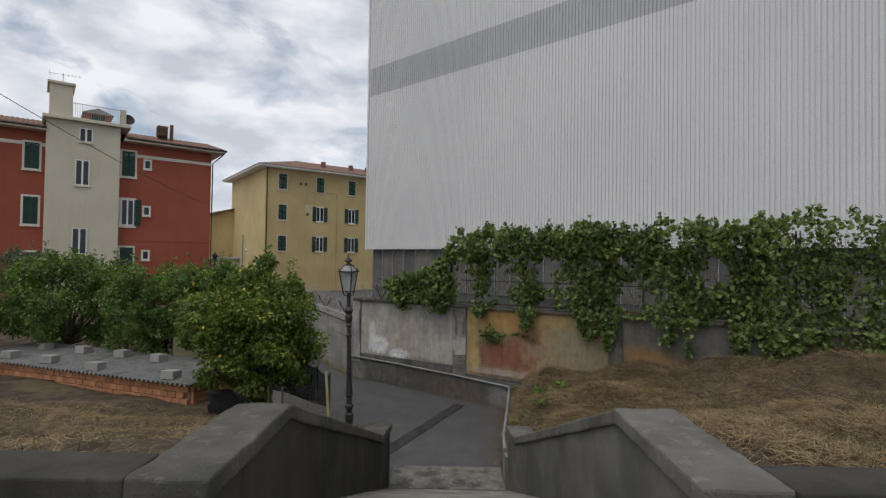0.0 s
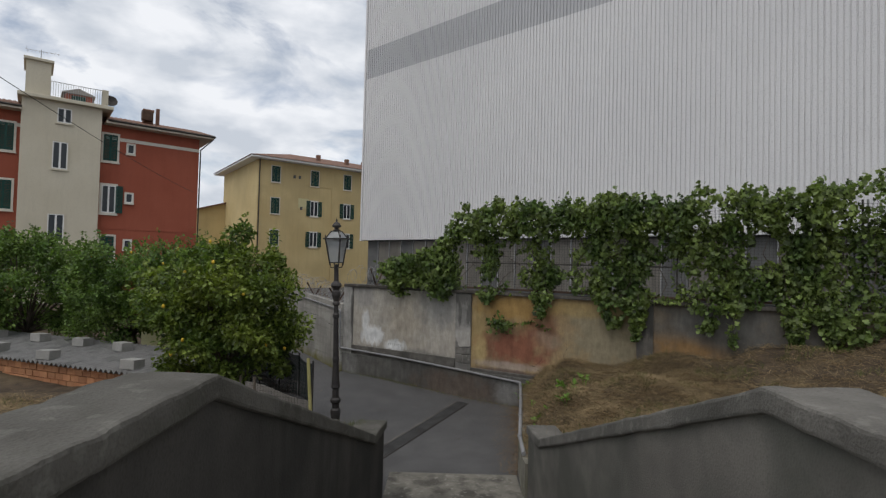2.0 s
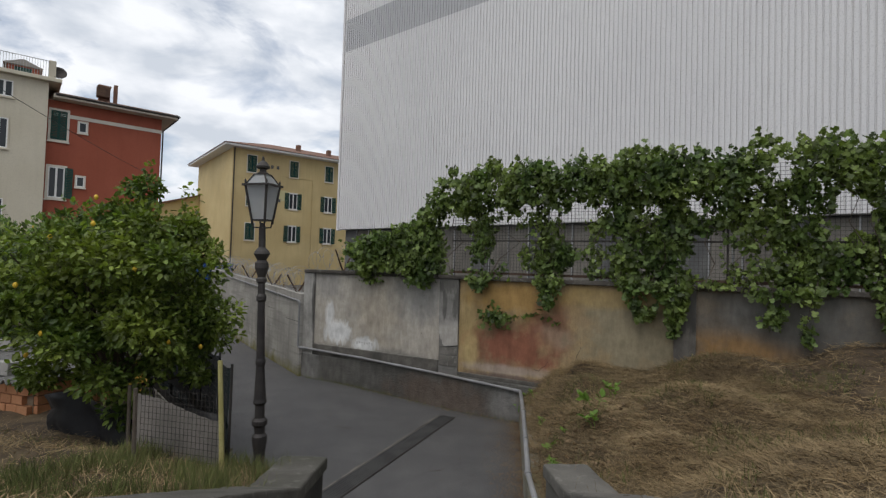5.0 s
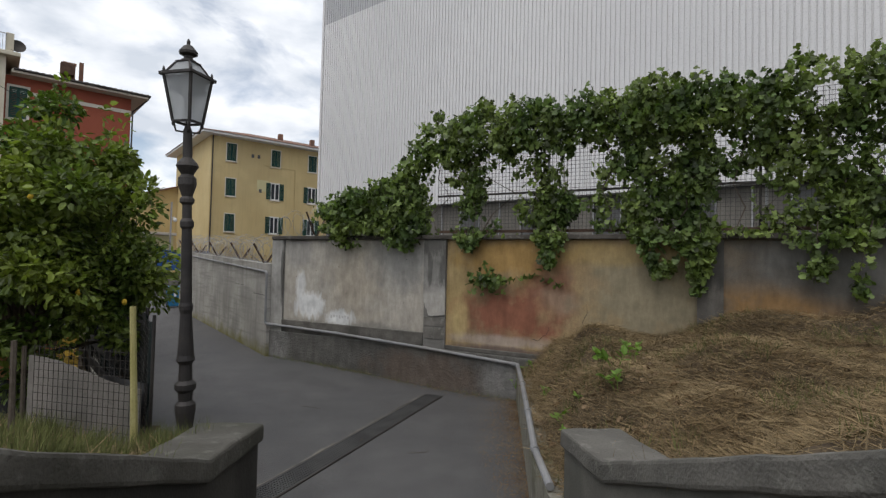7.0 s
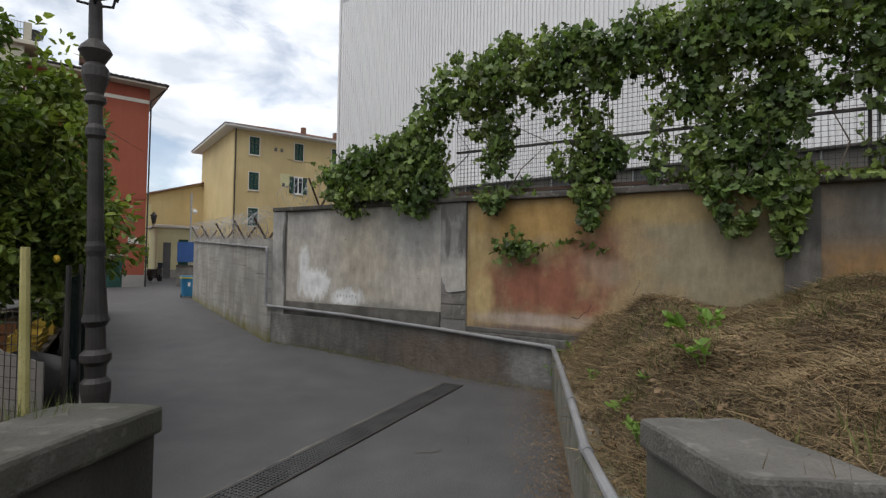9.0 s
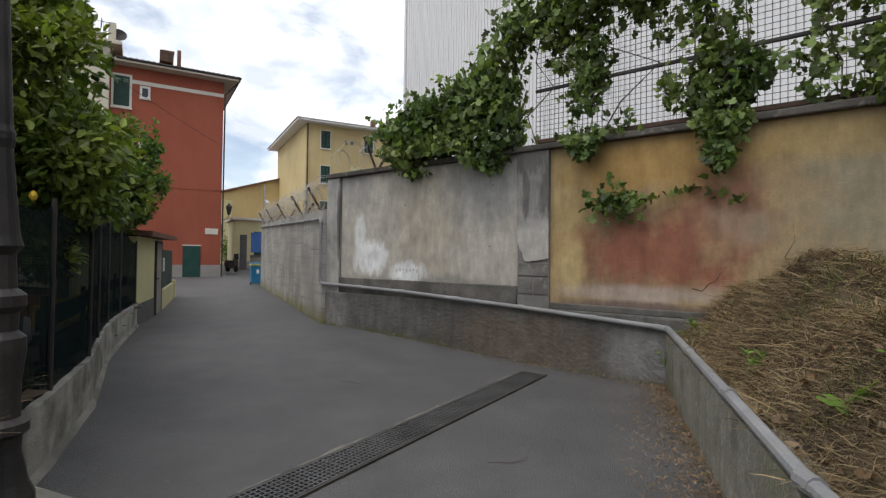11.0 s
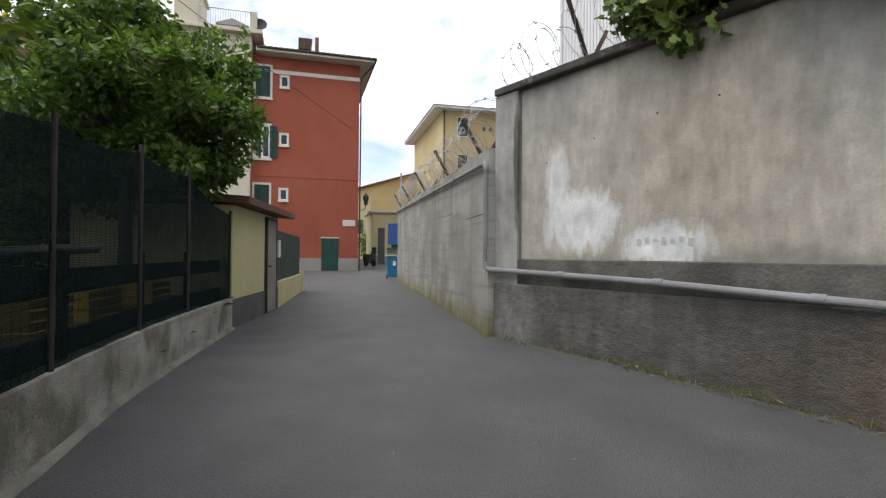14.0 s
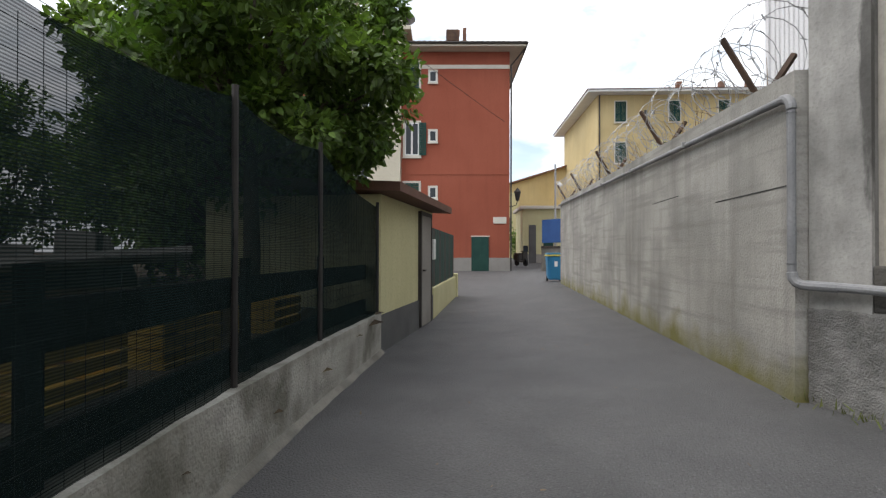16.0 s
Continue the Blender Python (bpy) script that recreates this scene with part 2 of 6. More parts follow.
def tube(bm, pts, r, sides=8, r1=None, caps=True):
    """A round tube along points; r may taper to r1."""
    pts = [Vector(p) for p in pts]
    rings = []
    for i, p in enumerate(pts):
        d = (pts[min(i + 1, len(pts) - 1)] - pts[max(i - 1, 0)]).normalized()
        u = d.cross(Vector((0, 0, 1)))
        if u.length < 0.05:
            u = d.cross(Vector((1, 0, 0)))
        u.normalize()
        v = d.cross(u)
        rr = r if r1 is None else r + (r1 - r) * i / max(1, len(pts) - 1)
        rings.append([bm.verts.new(p + (u * math.cos(a) + v * math.sin(a)) * rr) for a in (2 * math.pi * k / sides for k in range(sides))])
    for a, b in zip(rings, rings[1:]):
        for k in range(sides):
            bm.faces.new((a[k], a[(k + 1) % sides], b[(k + 1) % sides], b[k]))
    if caps:
        bm.faces.new(list(reversed(rings[0])))
        bm.faces.new(rings[-1])
    return bm


def lathe(bm, profile, sides=16, cx=0, cy=0):
    rings = [[bm.verts.new((cx + r * math.cos(2 * math.pi * k / sides), cy + r * math.sin(2 * math.pi * k / sides), z)) for k in range(sides)] for r, z in profile]
    for a, b in zip(rings, rings[1:]):
        for k in range(sides):
            bm.faces.new((a[k], a[(k + 1) % sides], b[(k + 1) % sides], b[k]))
    bm.faces.new(list(reversed(rings[0])))
    bm.faces.new(rings[-1])
    return bm


def mesh_of(name, bm, mat, smooth=False):
    me = bpy.data.meshes.new(name)
    bm.to_mesh(me)
    bm.free()
    me.materials.append(mat)
    if smooth:
        me.shade_smooth()
    return me


def raw_mesh(name, verts, faces, mat):
    me = bpy.data.meshes.new(name)
    me.from_pydata(verts, [], faces)
    me.materials.append(mat)
    return me


def thing(name, m=None, label="", category="", group="", kind=""):
    """An Empty at the base of a thing; its parts hang under it."""
    ob = new(name)
    ob.empty_display_size = 0.2
    if m:
        ob.matrix_world = m
    return tagged(ob, label, category, group, kind)


def part(name, bm, mat, parent, label="", smooth=False):
    """One mesh object under a thing or part, in the parent's own frame."""
    ob = new(name, bm if isinstance(bm, bpy.types.Mesh) else mesh_of(name, bm, mat, smooth))
    ob.parent = parent
    if label:
        ob["label"] = label
    return ob


def solo(name, bm, mat, label, category, group="", kind="", m=None, smooth=False):
    """A thing that is one mesh."""
    ob = new(name, bm if isinstance(bm, bpy.types.Mesh) else mesh_of(name, bm, mat, smooth))
    if m:
        ob.matrix_world = m
    return tagged(ob, label, category, group, kind)


def along(a, b, z=0.0):
    """Frame with x along the plan line a-b, y to its left, z up."""
    return pose(a[0], a[1], z, 0, 0, math.degrees(math.atan2(b[1] - a[1], b[0] - a[0])))


def smooth01(v, a, b):
    v = min(1, max(0, (v - a) / (b - a)))
    return v * v * (3 - 2 * v)


def ground_z(x, y):
    """The lane is level, then rises gently towards the houses."""
    d = (x + 4.3) * -0.838 + (y - 21.72) * -0.546
    foot = 0.2 * (1 - smooth01(d, 0.0, 3.2)) * smooth01(y, 18.3, 21.5)
    return max(foot, 0.15 * smooth01(y, 32, 42)) + 0.5 * smooth01(y, 46, 60)


# ---- ground ----
def field(name, poly, fn, step, mat, label, category, kind="structure", rough=0.0):
    """A ground sheet over a plan polygon whose height is fn(x, y)."""
    xs = [p[0] for p in poly]
    ys = [p[1] for p in poly]
    nx, ny = int((max(xs) - min(xs)) / step) + 2, int((max(ys) - min(ys)) / step) + 2

    def inside(x, y):
        r = False
        for (ax, ay), (bx, by) in zip(poly, poly[1:] + poly[:1]):
            if (ay > y) != (by > y) and x < (bx - ax) * (y - ay) / (by - ay) + ax:
                r = not r
        return r

    verts, faces, idx = [], [], {}
    for j in range(ny):
        for i in range(nx):
            x, y = min(xs) + (i + 0.5) * step, min(ys) + (j + 0.5) * step
            if not inside(x, y):
                continue
            q = []
            for di, dj in ((0, 0), (1, 0), (1, 1), (0, 1)):
                k = (i + di, j + dj)
                if k not in idx:
                    vx, vy = min(xs) + k[0] * step, min(ys) + k[1] * step
                    idx[k] = len(verts)
                    verts.append((vx, vy, fn(vx, vy) + rough * (noise.noise((vx * 1.7, vy * 1.7, 0)) + 0.5 * noise.noise((vx * 5, vy * 5, 3)))))
                q.append(idx[k])
            faces.append(q)
    me = raw_mesh(name, verts, faces, mat)
    me.shade_smooth()
    return solo(name, me, mat, label, category, kind=kind)


def idw(points):
    def fn(x, y):
        w = [(1 / ((x - a) ** 2 + (y - b) ** 2 + 0.15) ** 1.6, c) for a, b, c in points]
        return sum(p * c for p, c in w) / sum(p for p, c in w)
    return fn


gx = [-900, -300, -120, -60, -40] + [-36 + 2 * i for i in range(8)] + [-20 + 0.5 * i for i in range(60)] + [12 + 2 * i for i in range(20)] + [60, 120, 300, 900]
gy = [-900, -200, -60, -20] + [-10 + 2 * i for i in range(11)] + [12 + 0.5 * i for i in range(80)] + [52 + 2 * i for i in range(34)] + [140, 200, 400, 1200]
gv = [(x, y, ground_z(x, y)) for y in gy for x in gx]
gf = [(j * len(gx) + i, j * len(gx) + i + 1, (j + 1) * len(gx) + i + 1, (j + 1) * len(gx) + i) for j in range(len(gy) - 1) for i in range(len(gx) - 1)]
solo("ground", raw_mesh("ground", gv, gf, M_ASPHALT), M_ASPHALT, "dark grey worn asphalt lane between garden walls", "road", kind="structure")

WL, WDIR = Vector((-4.12, 21.65)), Vector((0.8647, -0.5023))
left_height = idw([(-2.2, 3.9, 3.4), (-2.2, 5.3, 3.38), (-2.1, 7.5, 2.5), (-1.9, 9.5, 1.75), (-1.8, 11, 1.2), (-2.6, 12.4, 0.85), (-3.2, 13.3, 0.6),
                   (-8.2, 15.6, 0.45), (-12, 16.6, 0.5), (-17, 18.6, 0.6), (-8, 9, 1.75), (-12, 10, 1.95), (-6, 3.9, 3.3), (-14, 5, 2.9),
                   (-6.5, 18.8, 0.25), (-15, 30, 0.2), (-25, 25, 0.4), (-5, 15, 0.4), (-5, 12, 1.0), (-30, 10, 2.0), (-5, 7, 2.5), (-2.4, 6.5, 3.08), (-2.3, 8.5, 2.28), (-2.1, 10.2, 1.6), (-4, 5, 3.25), (-3.6, 8, 2.35), (-3.6, 10.5, 1.5)])
right_height = idw([(2.3, 5.7, 3.5), (2.2, 3.9, 3.52), (1.9, 8.5, 2.4), (1.7, 10.8, 1.42), (1.6, 11.5, 1.25), (1.62, 12.5, 0.85), (1.75, 14, 0.78), (1.95, 15.5, 0.76), (2.15, 17, 0.78), (2.35, 17.9, 0.82), (1.4, 12.2, 0.75), (1.45, 13.2, 0.68), (1.7, 14.7, 0.68), (1.95, 16.4, 0.7), (2.0, 13.2, 1.2), (2.5, 13.8, 1.65), (2.2, 14.8, 1.3), (2.7, 15.4, 1.8), (2.5, 16.4, 1.35), (3.2, 16.6, 1.85), (2.9, 17.4, 1.4), (2.15, 12.7, 1.4),
                    (6, 15.7, 2.1), (8.2, 14.4, 2.56), (10.2, 13.2, 3.0), (4, 10, 2.1), (6, 8, 2.9), (12, 6, 3.4), (20, 6, 3.6), (4, 13.5, 1.95), (2.8, 12, 1.65), (2.5, 6.5, 3.1), (2.4, 7.5, 2.72), (2.2, 9.5, 1.93), (2.8, 4.8, 3.55), (3.2, 7, 2.95), (3, 9.2, 2.2), (5, 6, 3.3)])
LEFT_POLY = [(-1.8, 3.6), (-1.7, 11.75), (-2.9, 13.3), (-3.75, 14.4), (-6.45, 17.85), (-8.9, 21.7), (-11, 24), (-13.6, 28.6), (-22, 38), (-45, 38), (-45, 3.6)]
RIGHT_POLY = [(1.9, 3.7), (1.4, 11.75), (1.47, 13.2), (1.7, 14.7), (1.95, 16.4), (2.17, 18.4), (21.8, 7.0), (21.8, 3.7)]
field("garden_slope", LEFT_POLY, left_height, 0.3, M_EARTH, "dry earth slope covered with cut straw", "ground", rough=0.05)


KERB = [(2.1, 18.12), (1.85, 16.4), (1.6, 14.7), (1.37, 13.2), (1.3, 12.2), (1.3, 11.8)]
KZ = [0.72, 0.7, 0.68, 0.67, 0.67, 0.7]
KERB_Y, KERB_X, KERB_TOP = [q[1] for q in reversed(KERB)], [q[0] for q in reversed(KERB)], list(reversed(KZ))


def right_ground(x, y):
    """The bank's surface with its humps of raked straw; it starts just under the top of the low retaining wall."""
    z = right_height(x, y) + 0.075 * noise.noise((x * 1.7, y * 1.7, 0)) + 0.045 * noise.noise((x * 5, y * 5, 3)) + 0.02
    if y <= 11.85:
        u = min(1.0, max(0.0, (y - 5.3) / 5.6))
        z = min(z, 3.7 - 2.23 * u - 0.05 + max(0.0, x - 2.28 + 0.38 * u) * 0.9)
    else:
        d = x - np.interp(y, KERB_Y, KERB_X) - 0.2
        z = min(z, np.interp(y, KERB_Y, KERB_TOP) - 0.03 + max(0.0, d) * 1.1)
    return float(z)


field("garden_bank", RIGHT_POLY, right_ground, 0.1, M_EARTH, "dry earth bank covered with mown straw", "ground")

# ---- stairs and landing ----
stairs = thing("stairs", label="weathered concrete outdoor stairs between parapet walls", category="stairs", kind="structure")
for i in range(15):
    z1 = 2.65 - 0.1767 * i
    y0 = 5.25 + 0.43 * i
    w = 1.62 - 0.03 * (y0 - 5)
    part("step", boxes((-w, w, y0 - 0.02, y0 + 0.44, z1 - 0.5, z1 - 0.1767), bevel=0.012), M_STEP, stairs)
for i in range(7):
    part("step", boxes((-1.6, 1.6, -0.4 + 0.5 * i, 0.11 + 0.5 * i, 2.2, 3.9 - 0.178 * (i + 1)), bevel=0.012), M_STEP, stairs)
part("landing", boxes((-6, 6, 3.1, 5.25, 2.2, 2.65)), M_STEP, stairs)
part("landing", boxes((-6, 6, -9, -0.4, 2.2, 3.9)), M_STEP, stairs)
solo("paving_strip", boxes((-1.35, 1.3, 11.7, 12.95, -0.1, 0.012), bevel=0.008), M_PAVING, "worn broken concrete strip at the foot of the stairs", "paving", kind="structure")


def parapet(name, line, label, body, top):
    """Wall with a wider, slanting cap along line: rows of inner x, outer x, y, z of the cap's top."""
    ob = thing(name, label=label, category="parapet wall", kind="structure")
    bm, cap = bmesh.new(), bmesh.new()
    for (a0, b0, y0, z0), (a1, b1, y1, z1) in zip(line, line[1:]):
        s = 1 if b0 > a0 else -1
        prism(bm, [(a0 + s * 0.05, y0), (b0 - s * 0.08, y0), (b1 - s * 0.08, y1), (a1 + s * 0.05, y1)], -0.2, [z0 - 0.1, z0 - 0.1, z1 - 0.1, z1 - 0.1])
        prism(cap, [(a0, y0), (b0, y0), (b1, y1), (a1, y1)], [z0 - 0.16, z0 - 0.16, z1 - 0.16, z1 - 0.16], [z0, z0, z1, z1])
    bmesh.ops.remove_doubles(cap, verts=cap.verts[:], dist=0.001)
    inner = [f for f in cap.faces if all(len(e.link_faces) > 2 for e in f.edges)]
    bmesh.ops.delete(cap, geom=inner, context="FACES_ONLY")
    cap.edges.ensure_lookup_table()
    edges = [e for e in cap.edges if len(e.link_faces) == 2 and e.calc_face_angle(0) > 0.9]
    bmesh.ops.bevel(cap, geom=edges, offset=0.025, segments=2, affect="EDGES", profile=0.5)
    for _ in range(2):
        bmesh.ops.subdivide_edges(cap, edges=[e for e in cap.edges if e.calc_length() > 0.3], cuts=5, use_grid_fill=True)
    for v in cap.verts:
        v.co += 0.012 * noise.noise_vector(v.co * 4.0) + 0.008 * noise.noise_vector(v.co * 11.0)
    part("wall_body", bm, body, ob)
    part("cap", cap, top, ob, "worn cement cap of the parapet")
    return ob


parapet("wall_left", [(-1.62, -2.2, 3.42, 3.7), (-1.62, -2.2, 5.25, 3.7), (-1.38, -1.93, 10.9, 1.46), (-1.31, -1.86, 11.85, 1.42)], "stained cement parapet wall beside stairs, darkened for its shade", M_DARKCONC, M_CAPDARK)
parapet("wall_right", [(1.68, 2.3, 3.45, 3.7), (1.68, 2.3, 5.3, 3.7), (1.36, 1.92, 10.9, 1.47), (1.30, 1.85, 11.8, 1.42)], "grey cement parapet wall beside stairs", M_CONCRETE, M_CAP)
# The same darkened cement here also takes in the lens's corner falloff.
for nm, x0, x1 in (("wall_cross_1", -6.0, -2.2), ("wall_cross_2", 2.3, 6.0)):
    cw = thing(nm, label="grey cement parapet wall across the landing", category="parapet wall", kind="structure")
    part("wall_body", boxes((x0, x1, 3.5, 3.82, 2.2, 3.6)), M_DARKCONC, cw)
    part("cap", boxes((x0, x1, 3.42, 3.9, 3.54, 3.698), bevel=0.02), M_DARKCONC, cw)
for nm, x0 in (("wall_end_1", -6.3), ("wall_end_2", 6.0)):
    solo(nm, boxes((x0, x0 + 0.3, -9, 3.9, 2.2, 3.72)), M_CONCRETE, "plain grey cement wall closing the landing", "wall", kind="structure")
for nm, xa, xb in (("retaining_1", -6.0, -1.6), ("retaining_2", 1.6, 6.0)):
    solo(nm, boxes((xa, xb, -0.4, 3.1, 2.2, 2.7)), M_CONCRETE, "grey concrete floor beside upper stairs", "floor", kind="structure")

# ---- long garden wall with pilasters ----
LEN = 30.0
far_end = WL + WDIR * LEN
WALL_M = along(far_end, WL)


def wall_x(s):
    return LEN - s


wall = thing("wall_long", WALL_M, "long old plastered wall with pilasters, stains and rough plinth", "wall", kind="structure")
TOP = 3.42


def plaster(name, c, patches):
    """Aged wall plaster: base tones and soft-edged patches (x, z, rx, rz, colour, strength) in the wall's own frame."""
    m = material(name, c[0], c[1], 0.9, 0.92, 0.3, 40, c[2], 0.7, 0.6, streak=0.25, local=True)
    n, l = m.node_tree.nodes, m.node_tree.links
    b = n["Principled BSDF"]
    src = b.inputs["Base Color"].links[0].from_socket
    co = n.new("ShaderNodeTexCoord").outputs["Object"]
    ns = n.new("ShaderNodeTexNoise")
    ns.inputs["Scale"].default_value, ns.inputs["Detail"].default_value, ns.inputs["Roughness"].default_value = 1.8, 10, 0.64
    l.new(co, ns.inputs["Vector"])
    drip = n.new("ShaderNodeMapping")
    drip.inputs["Scale"].default_value = (9.0, 9.0, 2.4)
    l.new(co, drip.inputs[0])
    drip_ns = n.new("ShaderNodeTexNoise")
    drip_ns.inputs["Scale"].default_value, drip_ns.inputs["Detail"].default_value, drip_ns.inputs["Roughness"].default_value = 1.0, 9, 0.62
    l.new(drip.outputs[0], drip_ns.inputs["Vector"])
    for x, z, rx, rz, colour, strength in patches:
        white = min(colour) > 0.5 or max(colour) < 0.075
        mp = n.new("ShaderNodeMapping")
        mp.inputs["Location"].default_value = (-x / rx, 0, -z / rz)
        mp.inputs["Scale"].default_value = (1 / rx, 0, 1 / rz)
        l.new(co, mp.inputs[0])
        ln = n.new("ShaderNodeVectorMath")
        ln.operation = "LENGTH"
        l.new(mp.outputs[0], ln.inputs[0])
        ad = n.new("ShaderNodeMath")
        ad.operation = "MULTIPLY_ADD"
        l.new((drip_ns if white else ns).outputs["Fac"], ad.inputs[0])
        ad.inputs[1].default_value = 1.9 if white else 2.6
        l.new(ln.outputs["Value"], ad.inputs[2])
        mr = n.new("ShaderNodeMapRange")
        mr.inputs[1].default_value, mr.inputs[2].default_value = (2.1, 1.7) if white else (2.62, 1.88)
        mr.inputs[4].default_value = strength
        l.new(ad.outputs[0], mr.inputs[0])
        mx = n.new("ShaderNodeMix")
        mx.data_type = "RGBA"
        l.new(mr.outputs[0], mx.inputs[0])
        l.new(src, mx.inputs[6])
        mx.inputs[7].default_value = (*colour, 1)
        src = mx.outputs[2]
    wear = n.new("ShaderNodeTexNoise")
    wear.inputs["Scale"].default_value, wear.inputs["Detail"].default_value, wear.inputs["Roughness"].default_value = 3.2, 9, 0.68
    l.new(co, wear.inputs["Vector"])
    wr = n.new("ShaderNodeMapRange")
    wr.inputs[1].default_value, wr.inputs[2].default_value, wr.inputs[3].default_value, wr.inputs[4].default_value = 0.3, 0.7, 0.8, 1.2
    l.new(wear.outputs["Fac"], wr.inputs[0])
    hs = n.new("ShaderNodeHueSaturation")
    run = n.new("ShaderNodeMapRange")
    run.inputs[1].default_value, run.inputs[2].default_value, run.inputs[3].default_value, run.inputs[4].default_value = 0.3, 0.7, 0.84, 1.16
    l.new(drip_ns.outputs["Fac"], run.inputs[0])
    both = n.new("ShaderNodeMath")
    both.operation = "MULTIPLY"
    l.new(wr.outputs[0], both.inputs[0])
    l.new(run.outputs[0], both.inputs[1])
    l.new(both.outputs[0], hs.inputs["Value"])
    l.new(src, hs.inputs["Color"])
    l.new(hs.outputs[0], b.inputs["Base Color"])
    return m


GREYP = ((0.40, 0.363, 0.312), (0.45, 0.411, 0.356), (0.37, 0.343, 0.298))
M_PANEL1 = plaster("grey_beige_plaster", GREYP, [(wall_x(2.9), 2.4, 0.9, 0.9, (0.39, 0.335, 0.26), 0.6), (wall_x(4.2), 2.9, 0.9, 0.7, (0.25, 0.245, 0.235), 0.7),
                                                 (wall_x(1.0), 3.1, 0.7, 0.4, (0.25, 0.245, 0.235), 0.6), (wall_x(3.0), 1.2, 2.2, 0.15, (0.22, 0.21, 0.19), 0.7),
                                                 (wall_x(1.32), 1.68, 0.52, 0.36, (0.70, 0.70, 0.69), 0.9), (wall_x(1.0), 2.2, 0.17, 0.4, (0.68, 0.68, 0.67), 0.8), (wall_x(2.35), 1.4, 0.47, 0.22, (0.66, 0.66, 0.65), 0.95)])
OCHRE = ((0.28, 0.197, 0.098), (0.335, 0.24, 0.13), (0.23, 0.18, 0.118))
M_PANEL2 = plaster("stained_ochre_plaster", OCHRE, [(wall_x(5.65), 2.3, 0.28, 1.1, (0.40, 0.30, 0.135), 0.55), (wall_x(6.9), 3.05, 1.2, 0.45, (0.34, 0.205, 0.065), 0.8),
                                                    (wall_x(6.95), 1.8, 1.15, 0.5, (0.235, 0.088, 0.055), 0.9), (wall_x(7.95), 2.3, 0.5, 0.6, (0.21, 0.10, 0.065), 0.85),
                                                    (wall_x(8.05), 2.15, 0.36, 0.28, (0.30, 0.21, 0.145), 0.75), (wall_x(9.7), 2.3, 1.2, 0.95, (0.245, 0.21, 0.14), 0.95),
                                                    (wall_x(9.4), 3.15, 1.5, 0.22, (0.34, 0.24, 0.095), 0.6), (wall_x(6.8), 1.22, 1.2, 0.12, (0.37, 0.30, 0.25), 0.8),
                                                    (wall_x(6.9), 1.03, 1.4, 0.08, (0.15, 0.11, 0.095), 0.9), (wall_x(5.8), 1.65, 0.2, 0.35, (0.47, 0.365, 0.17), 0.7)])
M_PANEL3 = plaster("grey_ochre_plaster", ((0.12, 0.10, 0.078), (0.17, 0.14, 0.105), (0.10, 0.096, 0.087)), [(wall_x(11.8), 2.2, 0.9, 0.45, (0.27, 0.155, 0.06), 0.8), (wall_x(12.8), 3.0, 1.6, 0.6, (0.11, 0.107, 0.10), 0.9),
                                                                                                      (wall_x(16), 2.6, 1.0, 0.8, (0.16, 0.12, 0.09), 0.7)])
M_PILASTER = plaster("flaking_pilaster_plaster", ((0.29, 0.28, 0.26), (0.40, 0.385, 0.36), (0.15, 0.145, 0.135)), [(wall_x(5.2), 3.4, 0.5, 0.38, (0.05, 0.048, 0.044), 0.85), (wall_x(5.4), 2.8, 0.11, 0.6, (0.055, 0.053, 0.049), 0.85), (wall_x(5.03), 2.75, 0.07, 0.45, (0.06, 0.058, 0.053), 0.7), (wall_x(0.4), 2.6, 0.05, 0.9, (0.07, 0.066, 0.06), 0.8), (wall_x(5.15), 2.9, 0.5, 0.8, (0.12, 0.115, 0.105), 0.6), (wall_x(5.15), 1.9, 0.5, 0.4, (0.40, 0.375, 0.34), 0.8)])
M_OLDPILASTER = plaster("grimy_pilaster_plaster", ((0.11, 0.10, 0.09), (0.16, 0.148, 0.13), (0.085, 0.08, 0.07)), [(wall_x(10.8), 3.0, 0.5, 0.5, (0.06, 0.058, 0.053), 0.9)])
M_OLDBLOCK = material("worn_hollow_block", (0.155, 0.145, 0.13), (0.215, 0.2, 0.18), 2.5, 0.95, 1.0, 45, (0.09, 0.085, 0.075), 2.2, 0.7, lichen=0.3)
PIL = [(0.0, 0.42), (4.87, 5.44), (10.58, 11.0), (14.3, 14.75), (19.0, 19.4), (24.0, 24.4)]
PANELS = [(0.42, 4.87, M_PANEL1), (5.44, 10.58, M_PANEL2), (11.0, 14.3, M_PANEL3), (14.75, 19.0, M_PANEL3), (19.4, 24.0, M_PANEL3), (24.4, 30.0, M_PANEL3)]
for a, b, m in PANELS:
    part("plaster_panel", boxes((wall_x(b), wall_x(a), -0.3, -0.05, 0.9, TOP)), m, wall)
